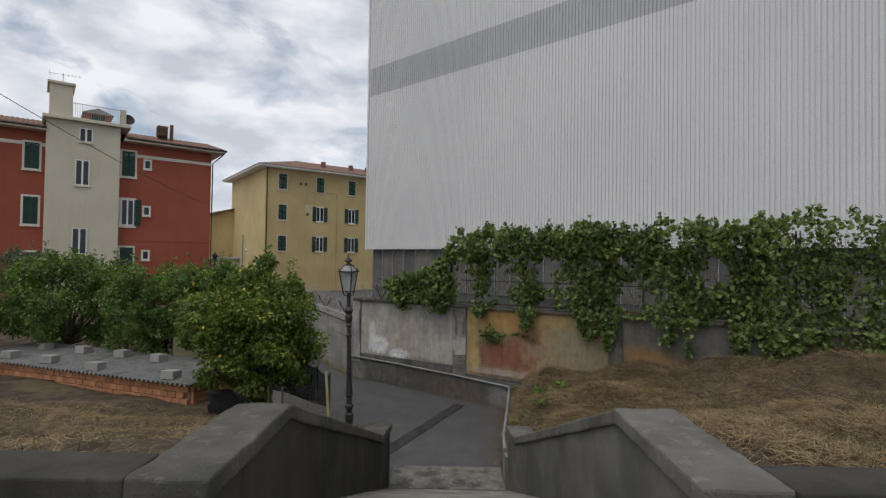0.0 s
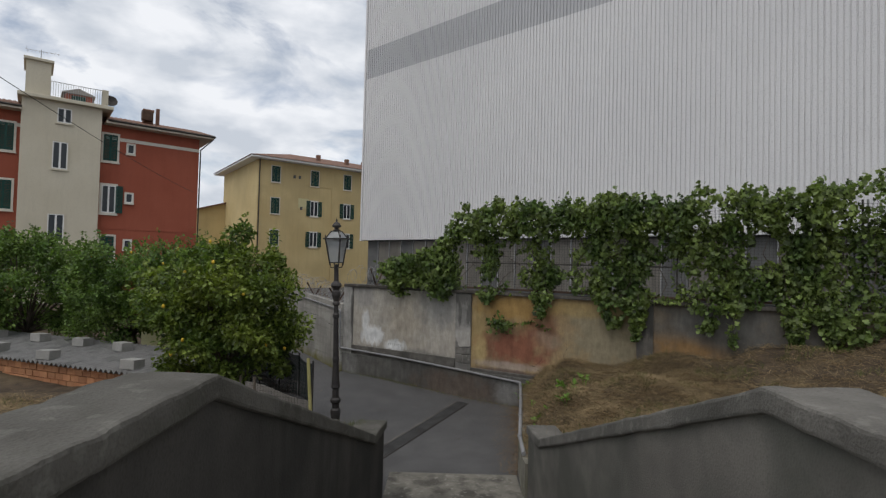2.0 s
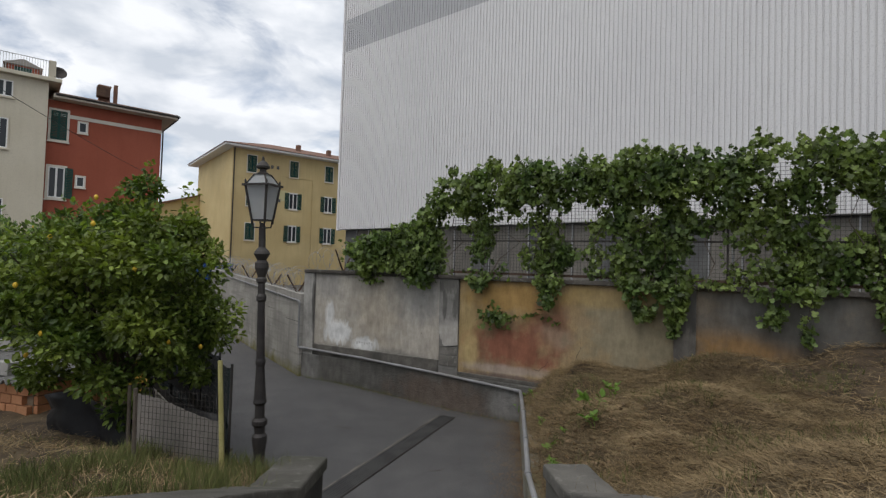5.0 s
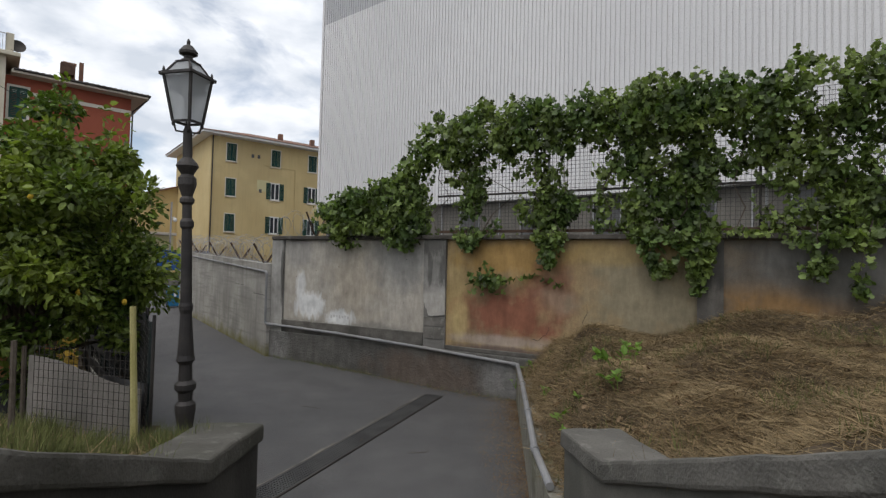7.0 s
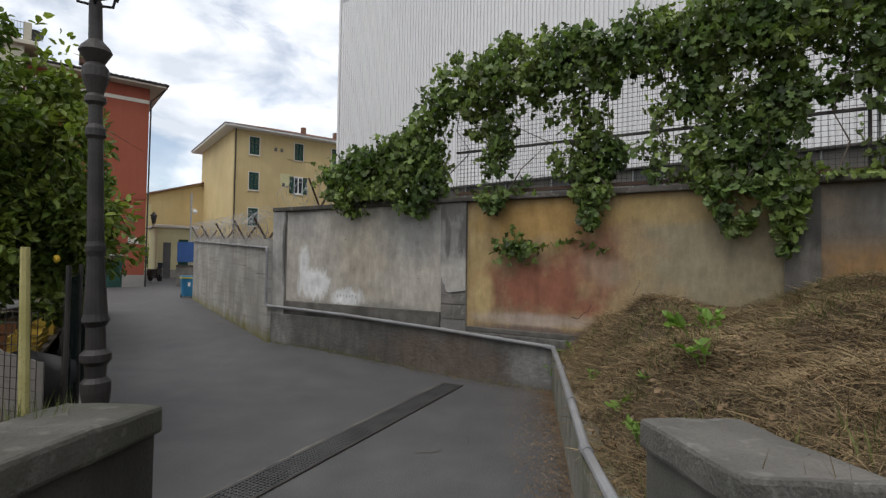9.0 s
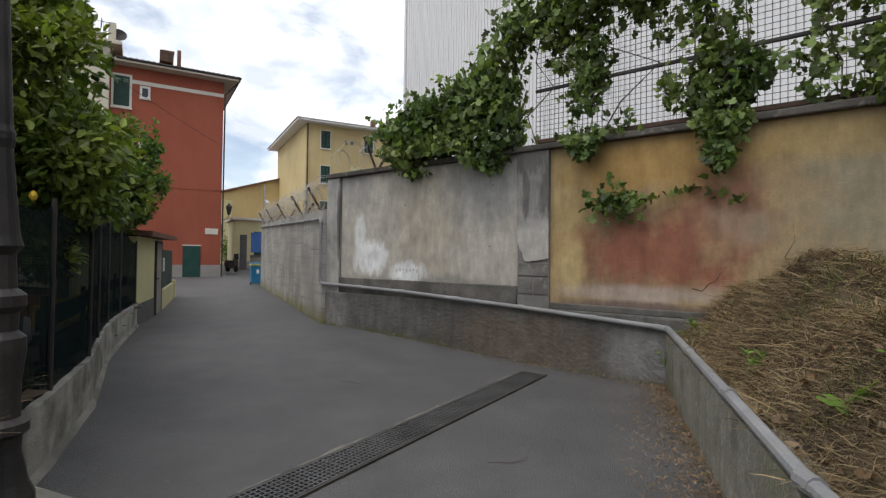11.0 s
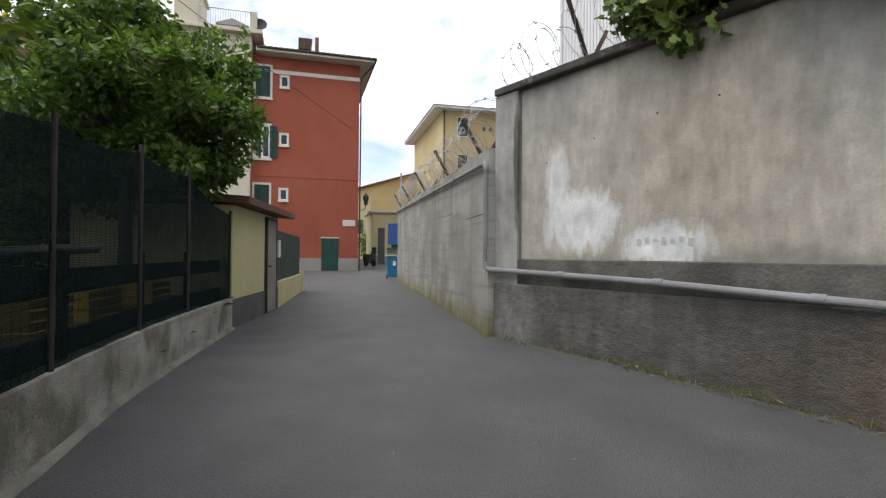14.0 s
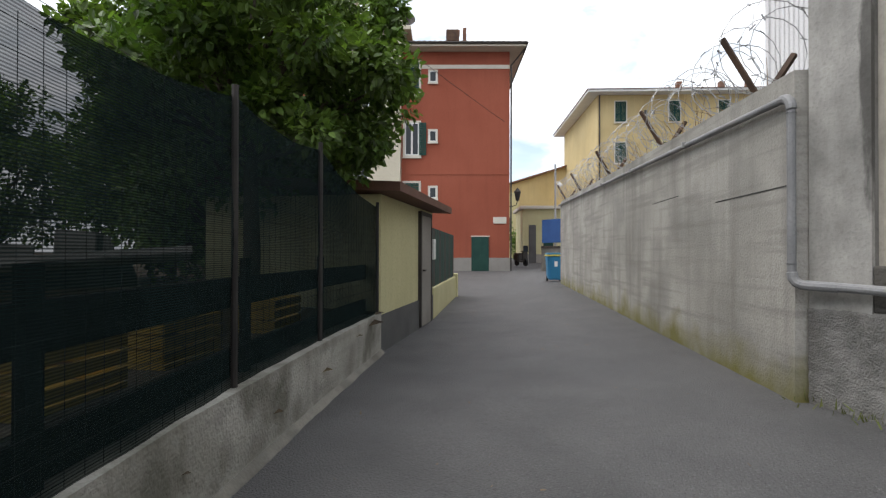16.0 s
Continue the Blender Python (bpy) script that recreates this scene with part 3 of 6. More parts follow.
for a, b in PIL:
    core = part("pilaster", boxes((wall_x(b), wall_x(a), -0.32, -0.01, 0.9, TOP), bevel=0.01), M_PLINTH, wall, "worn cracked cement pilaster")
    coat, w = bmesh.new(), b - a
    if a > 0:
        lo = [(a + w * u, z) for u, z in ((0.0, 1.97), (0.06, 1.94), (0.1, 1.84), (0.19, 1.8), (0.21, 1.72), (0.28, 1.66), (0.42, 1.65), (0.5, 1.67), (0.62, 1.665), (0.74, 1.68), (0.88, 1.69), (1.0, 1.71))]
    else:
        lo = [(a + w * i / 10, 0.97 + 0.05 * noise.noise((i * 0.7, a, 1)) - 0.1) for i in range(11)]
    ring = [coat.verts.new((wall_x(q), -0.012, z)) for q, z in reversed(lo)] + [coat.verts.new((wall_x(a), -0.012, TOP - 0.003)), coat.verts.new((wall_x(b), -0.012, TOP - 0.003))]
    ext = bmesh.ops.extrude_face_region(coat, geom=[coat.faces.new(ring)])
    bmesh.ops.translate(coat, verts=[v for v in ext["geom"] if isinstance(v, bmesh.types.BMVert)], vec=(0, 0.036, 0))
    bmesh.ops.recalc_face_normals(coat, faces=coat.faces[:])
    part("plaster_coat", coat, M_PILASTER if a < 10 else M_OLDPILASTER, core, "flaking grey plaster coat")
    if a > 0:
        mid = (wall_x(a) + wall_x(b)) / 2
        part("block", boxes((wall_x(b) + 0.012, wall_x(a) - 0.02, -0.02, 0.008, 1.42, 1.63), bevel=0.01), M_OLDBLOCK, core)
        for x0, x1 in ((wall_x(b) + 0.012, mid - 0.012), (mid + 0.012, wall_x(a) - 0.02)):
            part("block", boxes((x0, x1, -0.02, 0.004, 1.13, 1.4), bevel=0.012), M_OLDBLOCK, core)
M_WALLFOOT = plaster("rough_stained_plinth", ((0.10, 0.096, 0.088), (0.15, 0.143, 0.13), (0.07, 0.066, 0.06)),
                     [(wall_x(5.0), 0.35, 1.6, 0.5, (0.125, 0.095, 0.075), 0.8), (wall_x(6.85), 0.4, 0.5, 0.38, (0.24, 0.235, 0.225), 0.75), (wall_x(0.3), 0.4, 0.35, 0.7, (0.25, 0.245, 0.235), 0.6),
                      (wall_x(2.2), 0.05, 1.6, 0.14, (0.10, 0.105, 0.05), 0.7)])
for nd in M_WALLFOOT.node_tree.nodes:
    if nd.type == "BUMP":
        nd.inputs["Strength"].default_value, nd.inputs["Distance"].default_value = 1.0, 0.016
        nd.inputs["Height"].links[0].from_node.inputs["Vector"].links[0].from_node.inputs["Scale"].default_value = (75, 75, 75)
part("plinth", boxes((0, LEN - 8.6, -0.34, 0.03, -0.2, 0.93), (LEN - 8.62, LEN, -0.34, 0.012, -0.2, 0.925), bevel=0.01), M_WALLFOOT, wall, "rough cement plinth")
vs, fs, nx_, nz_ = [], [], 430, 48
for i in range(nx_ + 1):
    for j in range(nz_ + 1):
        x, z = LEN - 8.6 + 8.6 * i / nx_, -0.05 + 0.98 * j / nz_
        d = 0.010 * noise.noise((x * 21, z * 21, 2)) + 0.006 * noise.noise((x * 45, z * 45, 7)) + 0.010 * noise.noise((x * 2.3, z * 2.3, 4))
        vs.append((x, 0.036 + d - (0.02 if j == nz_ else 0.0), z))
for i in range(nx_):
    for j in range(nz_):
        a = i * (nz_ + 1) + j
        fs.append((a, a + 1, a + nz_ + 2, a + nz_ + 1))
me = raw_mesh("roughcast", vs, fs, M_WALLFOOT)
me.shade_smooth()
part("roughcast", me, M_WALLFOOT, wall, "pebbly roughcast cement face")
M_LEDGE = material("rough_dark_mortar", (0.095, 0.088, 0.078), (0.155, 0.144, 0.128), 4.0, 0.95, 1.0, 35, (0.05, 0.048, 0.044), 1.5, 0.7)
part("ledge", boxes((wall_x(4.87), wall_x(0.42), -0.06, 0.02, 0.925, 1.25), (wall_x(10.5), wall_x(5.44), -0.06, 0.0, 0.925, 1.02), bevel=0.015), M_LEDGE, wall, "dark rough mortar ledge")
for s0, z0 in ((4.35, 2.95), (2.9, 2.75), (2.3, 2.72), (1.55, 2.6), (0.85, 2.42), (4.3, 1.9)):
    part("anchor_hole", tube(bmesh.new(), [(wall_x(s0), -0.055, z0), (wall_x(s0), -0.046, z0)], 0.01, 8), M_BLACK, wall)
for pts in ([(7.5, 1.33), (7.62, 1.3), (7.7, 1.4), (7.78, 1.44), (7.84, 1.55), (7.83, 1.62)], [(8.55, 1.3), (8.6, 1.55), (8.52, 1.75), (8.62, 1.95), (8.6, 2.15)]):
    part("crack", tube(bmesh.new(), [(wall_x(q), -0.05, z) for q, z in pts], 0.006, 4, 0.002), M_BLACK, wall)
M_COPING = material("weathered_brown_coping", (0.065, 0.057, 0.05), (0.105, 0.094, 0.082), 2.0, 0.9, 0.8, 40, (0.045, 0.04, 0.034), 1.2, 0.7, lichen=0.25)
part("coping", boxes((-0.05, LEN, -0.37, 0.06, TOP, TOP + 0.1), bevel=0.02), M_COPING, wall, "dark weathered coping")

# ---- cast concrete wall along the lane ----
CA, CB = (-4.3, 21.72), (-12.5, 34.3)
cast = thing("wall_lane", along(CA, CB), "tall cast concrete wall, streaked, mossy foot", "wall", kind="structure")
CL = math.hypot(CB[0] - CA[0], CB[1] - CA[1])
mn, ml = M_CASTWALL.node_tree.nodes, M_CASTWALL.node_tree.links
mp_ = mn.new("ShaderNodeNewGeometry")
ms_ = mn.new("ShaderNodeSeparateXYZ")
ml.new(mp_.outputs["Position"], ms_.inputs[0])
mz = mn.new("ShaderNodeTexNoise")
mz.inputs["Scale"].default_value, mz.inputs["Detail"].default_value = 2.2, 9
ml.new(mp_.outputs["Position"], mz.inputs["Vector"])
ma = mn.new("ShaderNodeMath")
ma.operation = "MULTIPLY_ADD"
ml.new(mz.outputs["Fac"], ma.inputs[0])
ma.inputs[1].default_value = -0.9
ml.new(ms_.outputs["Z"], ma.inputs[2])
mr_ = mn.new("ShaderNodeMapRange")
mr_.inputs[1].default_value, mr_.inputs[2].default_value, mr_.inputs[3].default_value, mr_.inputs[4].default_value = -0.32, 0.1, 0.95, 0.0
ml.new(ma.outputs[0], mr_.inputs[0])
mx_ = mn.new("ShaderNodeMix")
mx_.data_type = "RGBA"
mb = mn["Principled BSDF"]
ml.new(mr_.outputs[0], mx_.inputs[0])
ml.new(mb.inputs["Base Color"].links[0].from_socket, mx_.inputs[6])
mx_.inputs[7].default_value = (0.165, 0.15, 0.042, 1)
ml.new(mx_.outputs[2], mb.inputs["Base Color"])
part("wall_body", prism(bmesh.new(), [(-0.15, 0), (CL, 0), (CL, -0.3), (-0.15, -0.3)], -0.2, [2.74, 3.22, 3.22, 2.74]), M_CASTWALL, cast)

# ---- low wall with netting fence ----
LOW = [(-3.0, 13.4), (-3.6, 14.4), (-4.5, 15.75), (-6.3, 17.95), (-7.55, 19.75), (-8.78, 21.62)]
low = thing("wall_low", label="low pale plastered wall under the netting fence", category="wall", kind="structure")
bm = bmesh.new()
for a, b in zip(LOW, LOW[1:]):
    d = (Vector(b) - Vector(a)).normalized()
    nrm = Vector((-d.y, d.x))
    prism(bm, [a, b, tuple(Vector(b) + nrm * 0.24), tuple(Vector(a) + nrm * 0.24)], -0.2, 0.53)
part("wall_body", bm, M_LOWWALL, low)
bm = bmesh.new()
for a, b in zip(LOW, LOW[1:]):
    d = (Vector(b) - Vector(a)).normalized()
    nrm = Vector((d.y, -d.x))
    k = int((Vector(b) - Vector(a)).length / 0.08)
    row = []
    for i in range(k + 1):
        p = Vector(a) + d * ((Vector(b) - Vector(a)).length * i / k)
        w = 0.045 + 0.02 * noise.noise((p.x * 2, p.y * 2, 1)) + 0.008 * noise.noise((p.x * 7, p.y * 7, 2))
        q = p + nrm * max(0.02, w)
        row.append((bm.verts.new((p.x, p.y, 0.05)), bm.verts.new((q.x, q.y, 0.012 + 0.012 * noise.noise((p.x * 9, p.y * 9, 5)))), bm.verts.new((q.x + nrm.x * 0.02, q.y + nrm.y * 0.02, -0.02))))
    for u, v in zip(row, row[1:]):
        bm.faces.new((u[0], u[1], v[1], v[0]))
        bm.faces.new((u[1], u[2], v[2], v[1]))
part("mortar_fillet", bm, M_STEP, low, "crumbling cement fillet at the foot")


# ---- houses ----
def window(house, s0, s1, z0, z1, shut="closed", trim=0.14, mat_trim=None, sill=True):
    """A window on a facade whose outside is +y: surround, sill, panes and shutters."""
    mt = mat_trim or M_TRIM
    w = part("window", boxes((s0 - trim, s0, -0.02, 0.05, z0 - trim, z1 + trim), (s1, s1 + trim, -0.02, 0.05, z0 - trim, z1 + trim),
                             (s0, s1, -0.02, 0.05, z1, z1 + trim), (s0, s1, -0.02, 0.05, z0 - trim, z0)), mt, house)
    if sill:
        part("sill", boxes((s0 - trim * 1.3, s1 + trim * 1.3, 0.0, 0.12, z0 - trim - 0.06, z0 - trim + 0.02)), mt, w)
    mid = (s0 + s1) / 2
    if shut != "closed" and s1 - s0 < 0.6:
        part("pane", boxes((s0, s1, 0.004, 0.012, z0, z1)), M_GLASS, w)
        part("casement", boxes((s0, s0 + 0.05, 0.0, 0.035, z0, z1), (s1 - 0.05, s1, 0.0, 0.035, z0, z1), (s0, s1, 0.0, 0.034, z0, z0 + 0.05), (s0, s1, 0.0, 0.034, z1 - 0.05, z1)), M_WHITE, w)
    elif shut != "closed":
        part("pane", boxes((s0, mid, 0.004, 0.012, z0, z1)), M_GLASS, w)
        part("pane", boxes((mid, s1, 0.004, 0.012, z0, z1)), M_GLASS, w)
        part("casement", boxes((s0, s0 + 0.07, 0.0, 0.035, z0, z1), (s1 - 0.07, s1, 0.0, 0.035, z0, z1), (mid - 0.06, mid + 0.06, 0.0, 0.036, z0, z1),
                               (s0, s1, 0.0, 0.034, z0, z0 + 0.07), (s0, s1, 0.0, 0.034, z1 - 0.07, z1)), M_WHITE, w)
    half = (s1 - s0) / 2
    leaves = {"closed": ((s0, mid), (mid, s1)), "open": ((s0 - half - 0.02, s0 - 0.02), (s1 + 0.02, s1 + half + 0.02)),
              "left": ((s0 - half - 0.02, s0 - 0.02),), "none": ()}[shut]
    for a, b in leaves:
        y = 0.02 if shut == "closed" else 0.06
        bm = boxes((a, a + 0.07, y, y + 0.045, z0, z1), (b - 0.07, b, y, y + 0.045, z0, z1), (a, b, y, y + 0.044, z0, z0 + 0.09), (a, b, y, y + 0.044, z1 - 0.09, z1))
        k = int((z1 - z0 - 0.18) / 0.11)
        for i in range(k):
            zz = z0 + 0.09 + i * (z1 - z0 - 0.18) / k
            box(bm, a + 0.07, b - 0.07, y + 0.01, y + 0.035, zz + 0.01, zz + 0.095)
        part("shutter", bm, M_GREEN, w, "dark green louvred shutter")
    return w


def roof_tiles(x0, x1, y0, y1, z0, z1, pitch=0.32):
    """A pantile slope: half-round ridges that run from the eave (y0, z0) up to (y1, z1)."""
    k = int((x1 - x0) / pitch)
    verts, faces = [], []
    for i in range(k * 6 + 1):
        x = x0 + (x1 - x0) * i / (k * 6)
        h = 0.07 * abs(math.sin(math.pi * i / 6))
        verts += [(x, y0, z0 + h), (x, y1, z1 + h)]
        if i:
            a = 2 * (i - 1)
            faces.append((a, a + 2, a + 3, a + 1))
    return verts, faces


RC = Vector((-21.43, 45.03))
RD = Vector((-0.774, -0.633))
red = thing("apartment_house", along(RC, RC + RD), "red rendered apartment house with green shutters", "house")
part("wall", boxes((0.0, 21, -11, 0, -0.5, 14.3)), M_RED, red, "brick red rendered facade")
part("plinth", boxes((-0.02, 21, -11, 0.03, -0.5, 1.0)), M_GREYPLINTH, red, "grey stone plinth")
for x0, x1 in ((-0.01, 6.6), (11.6, 21)):
    part("band", boxes((x0, x1, -0.1, 0.04, 13.2, 13.45)), M_TRIM, red, "cream string course")
part("string_course", boxes((-0.01, 6.6, -0.1, 0.03, 6.36, 6.46)), M_RED, red)
part("eave", boxes((-0.9, 6.7, -11.9, 0.95, 14.3, 14.52), (11.6, 21.9, -11.9, 0.95, 14.3, 14.52)), M_SOFFIT, red, "cream eave soffit")
gut = bmesh.new()
tube(gut, [(-1.0, 1.0, 14.5), (6.6, 1.0, 14.5)], 0.08, 6)
part("gutter", gut, M_DARKMETAL, red)
part("gutter", tube(bmesh.new(), [(11.6, 1.0, 14.5), (21.9, 1.0, 14.5)], 0.08, 6), M_DARKMETAL, red)
part("gutter", tube(bmesh.new(), [(-1.0, 1.0, 14.5), (-1.0, -11.9, 14.5)], 0.08, 6), M_DARKMETAL, red)
dp = bmesh.new()
tube(dp, [(-1.0, 0.6, 14.4), (-0.1, 0.08, 13.4), (-0.08, 0.08, 0.1)], 0.055, 6)
part("downpipe", dp, M_DARKMETAL, red)
for x0, x1 in ((-1.0, 6.62), (11.68, 22.0)):
    v, f = roof_tiles(x0, x1, 1.05, -5.5, 14.53, 16.2)
    slope = part("roof", raw_mesh("roof", v, f, M_TILE), M_TILE, red, "weathered terracotta tile roof")
    part("roof_body", prism(bmesh.new(), [(x0 + 0.1, 0.9), (x1 - 0.1, 0.9), (x1 - 0.1, -5.5), (x0 + 0.1, -5.5)], 14.522, [14.53, 14.53, 16.15, 16.15]), M_TILE, slope)
part("roof_core", boxes((-0.9, 21.8, -11.8, -3.9, 14.522, 14.6)), M_TILE, red)
window(red, 5.85, 6.75, 11.6, 13.6)
window(red, 5.85, 6.75, 7.6, 9.7, "left")
window(red, 5.85, 6.75, 3.9, 5.8)
for z in (12.35, 8.5, 4.85):
    window(red, 4.72, 5.17, z, z + 0.7, "none", 0.09)
window(red, 12.0, 12.85, 11.5, 13.4)
window(red, 12.0, 12.85, 7.4, 9.4)
window(red, 11.95, 12.8, 3.4, 5.3)
for s in (16.6,):
    for z in (3.6, 7.5, 11.5):
        window(red, s, s + 0.95, z, z + 2.0)
gd = part("door", boxes((1.33, 2.45, 0.0, 0.06, 0.1, 2.35), bevel=0.01), M_GREEN, red, "green metal service door")
part("door_leaf_panel", boxes((1.4, 1.87, 0.06, 0.075, 0.2, 2.25), (1.91, 2.38, 0.06, 0.075, 0.2, 2.25)), M_GREEN, gd)
part("lintel", boxes((1.28, 2.5, 0.0, 0.08, 2.35, 2.42)), M_TRIM, red)
part("plaque", boxes((0.2, 1.05, 0.0, 0.05, 3.2, 3.62), bevel=0.01), M_TRIM, red, "blank pale stone plaque")
part("stair_tower", boxes((6.98, 11.65, -4, 0.75, -0.5, 15.25)), M_CREAM, red, "cream rendered stair tower")
part("tower_roof", boxes((6.3, 11.9, -4, 1.2, 15.25, 15.5), bevel=0.03), M_CREAM, red)
part("turret", boxes((10.1, 11.5, -2.2, 0.72, 15.5, 17.9)), M_CREAM, red)
part("turret_cap", boxes((9.95, 11.65, -2.4, 0.9, 17.9, 18.1), bevel=0.03), M_CREAM, red)
part("tower_face", boxes((7.0, 11.63, 0.75, 0.756, 0, 15.2)), M_CREAM, red)
tf = new("tower_windows")
tf.parent = red
tf.matrix_basis = pose(0, 0.756, 0)
for s0, s1, z0, z1 in ((8.8, 9.65, 13.8, 14.85), (8.95, 9.85, 10.45, 12.4), (9.0, 9.95, 5.2, 7.2), (9.0, 9.95, 1.6, 3.5)):
    window(tf, s0, s1, z0, z1, "none", 0.06, M_CREAM)

YC, YD = Vector((-23.8, 64.9)), Vector((0.8, 0.6))
YLEN = 26.0
ye = YC + YD * YLEN
yel = thing("apartment_house", along(ye, YC), "yellow rendered apartment house with tiled roof", "house")
ys = lambda s: YLEN - s
part("wall", boxes((0, YLEN, -17.0, 0, -0.5, 16.7)), M_YELLOW, yel, "ochre yellow rendered facade")
part("eave", boxes((-1, YLEN + 1.2, -18, 1.2, 16.7, 16.95)), M_WHITE, yel, "white eave")
part("roof_body", prism(bmesh.new(), [(-1.2, 1.3), (YLEN + 1.3, 1.3), (YLEN - 7, -8.5), (-1.2, -8.5)], 16.93, [16.97, 16.97, 19.6, 19.6]), M_TILE, yel, "terracotta tile roof")
part("roof_hip", prism(bmesh.new(), [(YLEN + 1.3, 1.3), (YLEN + 1.3, -18), (YLEN - 7, -8.5)], 16.92, [16.96, 16.96, 19.6]), M_TILE, yel)
for r, (z, kinds) in enumerate(((15.1, ("closed", "closed", "closed")), (11.1, ("closed", "open", "open")), (7.05, ("closed", "open", "open")))):
    for s, kd in zip((2.2, 7.35, 12.05), kinds):
        window(yel, ys(s) - 0.52, ys(s) + 0.52, z - 1.0, z + 0.95, kd, 0.1)
    for s in (16.8, 21.5):
        window(yel, ys(s) - 0.52, ys(s) + 0.52, z - 1.0, z + 0.95, "closed", 0.1)
dp = bmesh.new()
tube(dp, [(YLEN - 0.15, 0.1, 16.7), (YLEN - 0.15, 0.1, 0.3)], 0.07, 6)
part("downpipe", dp, M_DARKMETAL, yel)
part("wall_pipe", tube(bmesh.new(), [(ys(6.0), 0.06, 14.1), (ys(9.8), 0.06, 14.0), (ys(9.8) - 0.01, 0.06, 0.3)], 0.035, 6), M_YELLOW, yel)

# ---- industrial hall ----
H0, HD, HLEN = Vector((-6.6, 39.4)), Vector((0.766, -0.643)), 75.0
hall = thing("industrial_hall", along(H0 + HD * HLEN, H0), "huge hall clad in light grey ribbed metal", "hall")


def ribbed(x0, x1, z0, z1, y, pitch=0.2):
    """Trapezoidal sheet metal: wide flats with narrow grooves."""
    verts, faces = [], []
    prof = ((0.0, 0.0), (0.132, 0.0), (0.146, -0.05), (0.186, -0.05))
    k = int((x1 - x0) / pitch)
    for i in range(k):
        for dx, dy in prof:
            verts += [(x0 + i * pitch + dx, y + dy, z0), (x0 + i * pitch + dx, y + dy, z1)]
    for a in range(len(verts) // 2 - 1):
        faces.append((2 * a, 2 * a + 2, 2 * a + 3, 2 * a + 1))
    return verts, faces


for nm, z0, z1, m, lb in (("cladding", 5.9, 17.7, M_CLAD, "light grey ribbed cladding"), ("stripe", 17.7, 19.85, M_STRIPE, "darker grey stripe of ribbed cladding"), ("cladding", 19.85, 34, M_CLAD, "light grey ribbed cladding")):
    v, f = ribbed(0.05, HLEN, z0, z1, 0.0)
    part(nm, raw_mesh(nm, v, f, m), m, hall, lb)
part("core", boxes((0, HLEN - 0.05, -40, -0.06, 5.9, 34)), M_CLAD, hall)
part("corner_flashing", boxes((HLEN - 0.1, HLEN + 0.05, -0.3, 0.03, 5.85, 34)), M_CLAD, hall)
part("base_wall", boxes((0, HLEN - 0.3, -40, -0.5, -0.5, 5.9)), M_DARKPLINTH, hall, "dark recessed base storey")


# ---- leaves, blades and trees ----
def leaf_material(name, c1, c2, island=0.35, through_light=0.28):
    m = material(name, c1, c2, 1.2, 0.45, 0.0, 8.0, island=island, spec=0.35)
    n, l = m.node_tree.nodes, m.node_tree.links
    b = n["Principled BSDF"]
    tr = n.new("ShaderNodeBsdfTranslucent")
    tint = n.new("ShaderNodeMix")
    tint.data_type, tint.blend_type = "RGBA", "MULTIPLY"
    tint.inputs[0].default_value = 1.0
    l.new(b.inputs["Base Color"].links[0].from_socket, tint.inputs[6])
    tint.inputs[7].default_value = (1.5, 1.7, 0.7, 1)
    l.new(tint.outputs[2], tr.inputs[0])
    ms = n.new("ShaderNodeMixShader")
    ms.inputs[0].default_value = through_light
    l.new(b.outputs[0], ms.inputs[1])
    l.new(tr.outputs[0], ms.inputs[2])
    l.new(ms.outputs[0], n["Material Output"].inputs[0])
    return m


M_VINE = leaf_material("vine_leaf", (0.066, 0.108, 0.03), (0.165, 0.21, 0.06), 0.7, 0.28)
M_CITRUS = leaf_material("citrus_leaf", (0.068, 0.12, 0.028), (0.14, 0.205, 0.05), 0.6)
M_LEMONLEAF = leaf_material("lemon_leaf", (0.068, 0.112, 0.024), (0.18, 0.22, 0.042), 0.6)
M_OLIVE = leaf_material("olive_leaf", (0.09, 0.10, 0.065), (0.13, 0.14, 0.095))
M_CRATE = material("yellow_crate_plastic", (0.55, 0.38, 0.06), (0.6, 0.43, 0.09), 2, 0.5, 0.1, 30)
M_LEMON = material("lemon_peel", (0.65, 0.42, 0.04), (0.72, 0.48, 0.05), 4.0, 0.5, 0.2, 60)

CITRUS = (np.array([(0, 0, 0), (0.28, 0.3, 0.05), (-0.28, 0.3, 0.05), (0, 0.45, -0.02), (0.2, 0.75, 0.03), (-0.2, 0.75, 0.03), (0, 1.0, -0.08)]),
          [(0, 1, 3), (0, 3, 2), (1, 4, 3), (3, 5, 2), (3, 4, 6), (3, 6, 5)])
VINE = (np.array([(0, 0.1, 0), (0.34, -0.08, 0.03), (0.55, 0.22, -0.06), (0.3, 0.42, 0.03), (0.42, 0.72, -0.05), (0, 1.0, -0.1),
                  (-0.42, 0.72, -0.05), (-0.3, 0.42, 0.03), (-0.55, 0.22, -0.06), (-0.34, -0.08, 0.03), (0, 0.45, -0.03)]),
        [(0, 1, 10), (1, 2, 10), (2, 3, 10), (3, 4, 10), (4, 5, 10), (5, 6, 10), (6, 7, 10), (7, 8, 10), (8, 9, 10), (9, 0, 10)])
BLADE = (np.array([(-0.5, 0, 0), (0.5, 0, 0), (0.35, 0.55, 0.0), (-0.35, 0.55, 0.0), (0.0, 1.0, 0.0)]), [(0, 1, 2, 3), (3, 2, 4)])


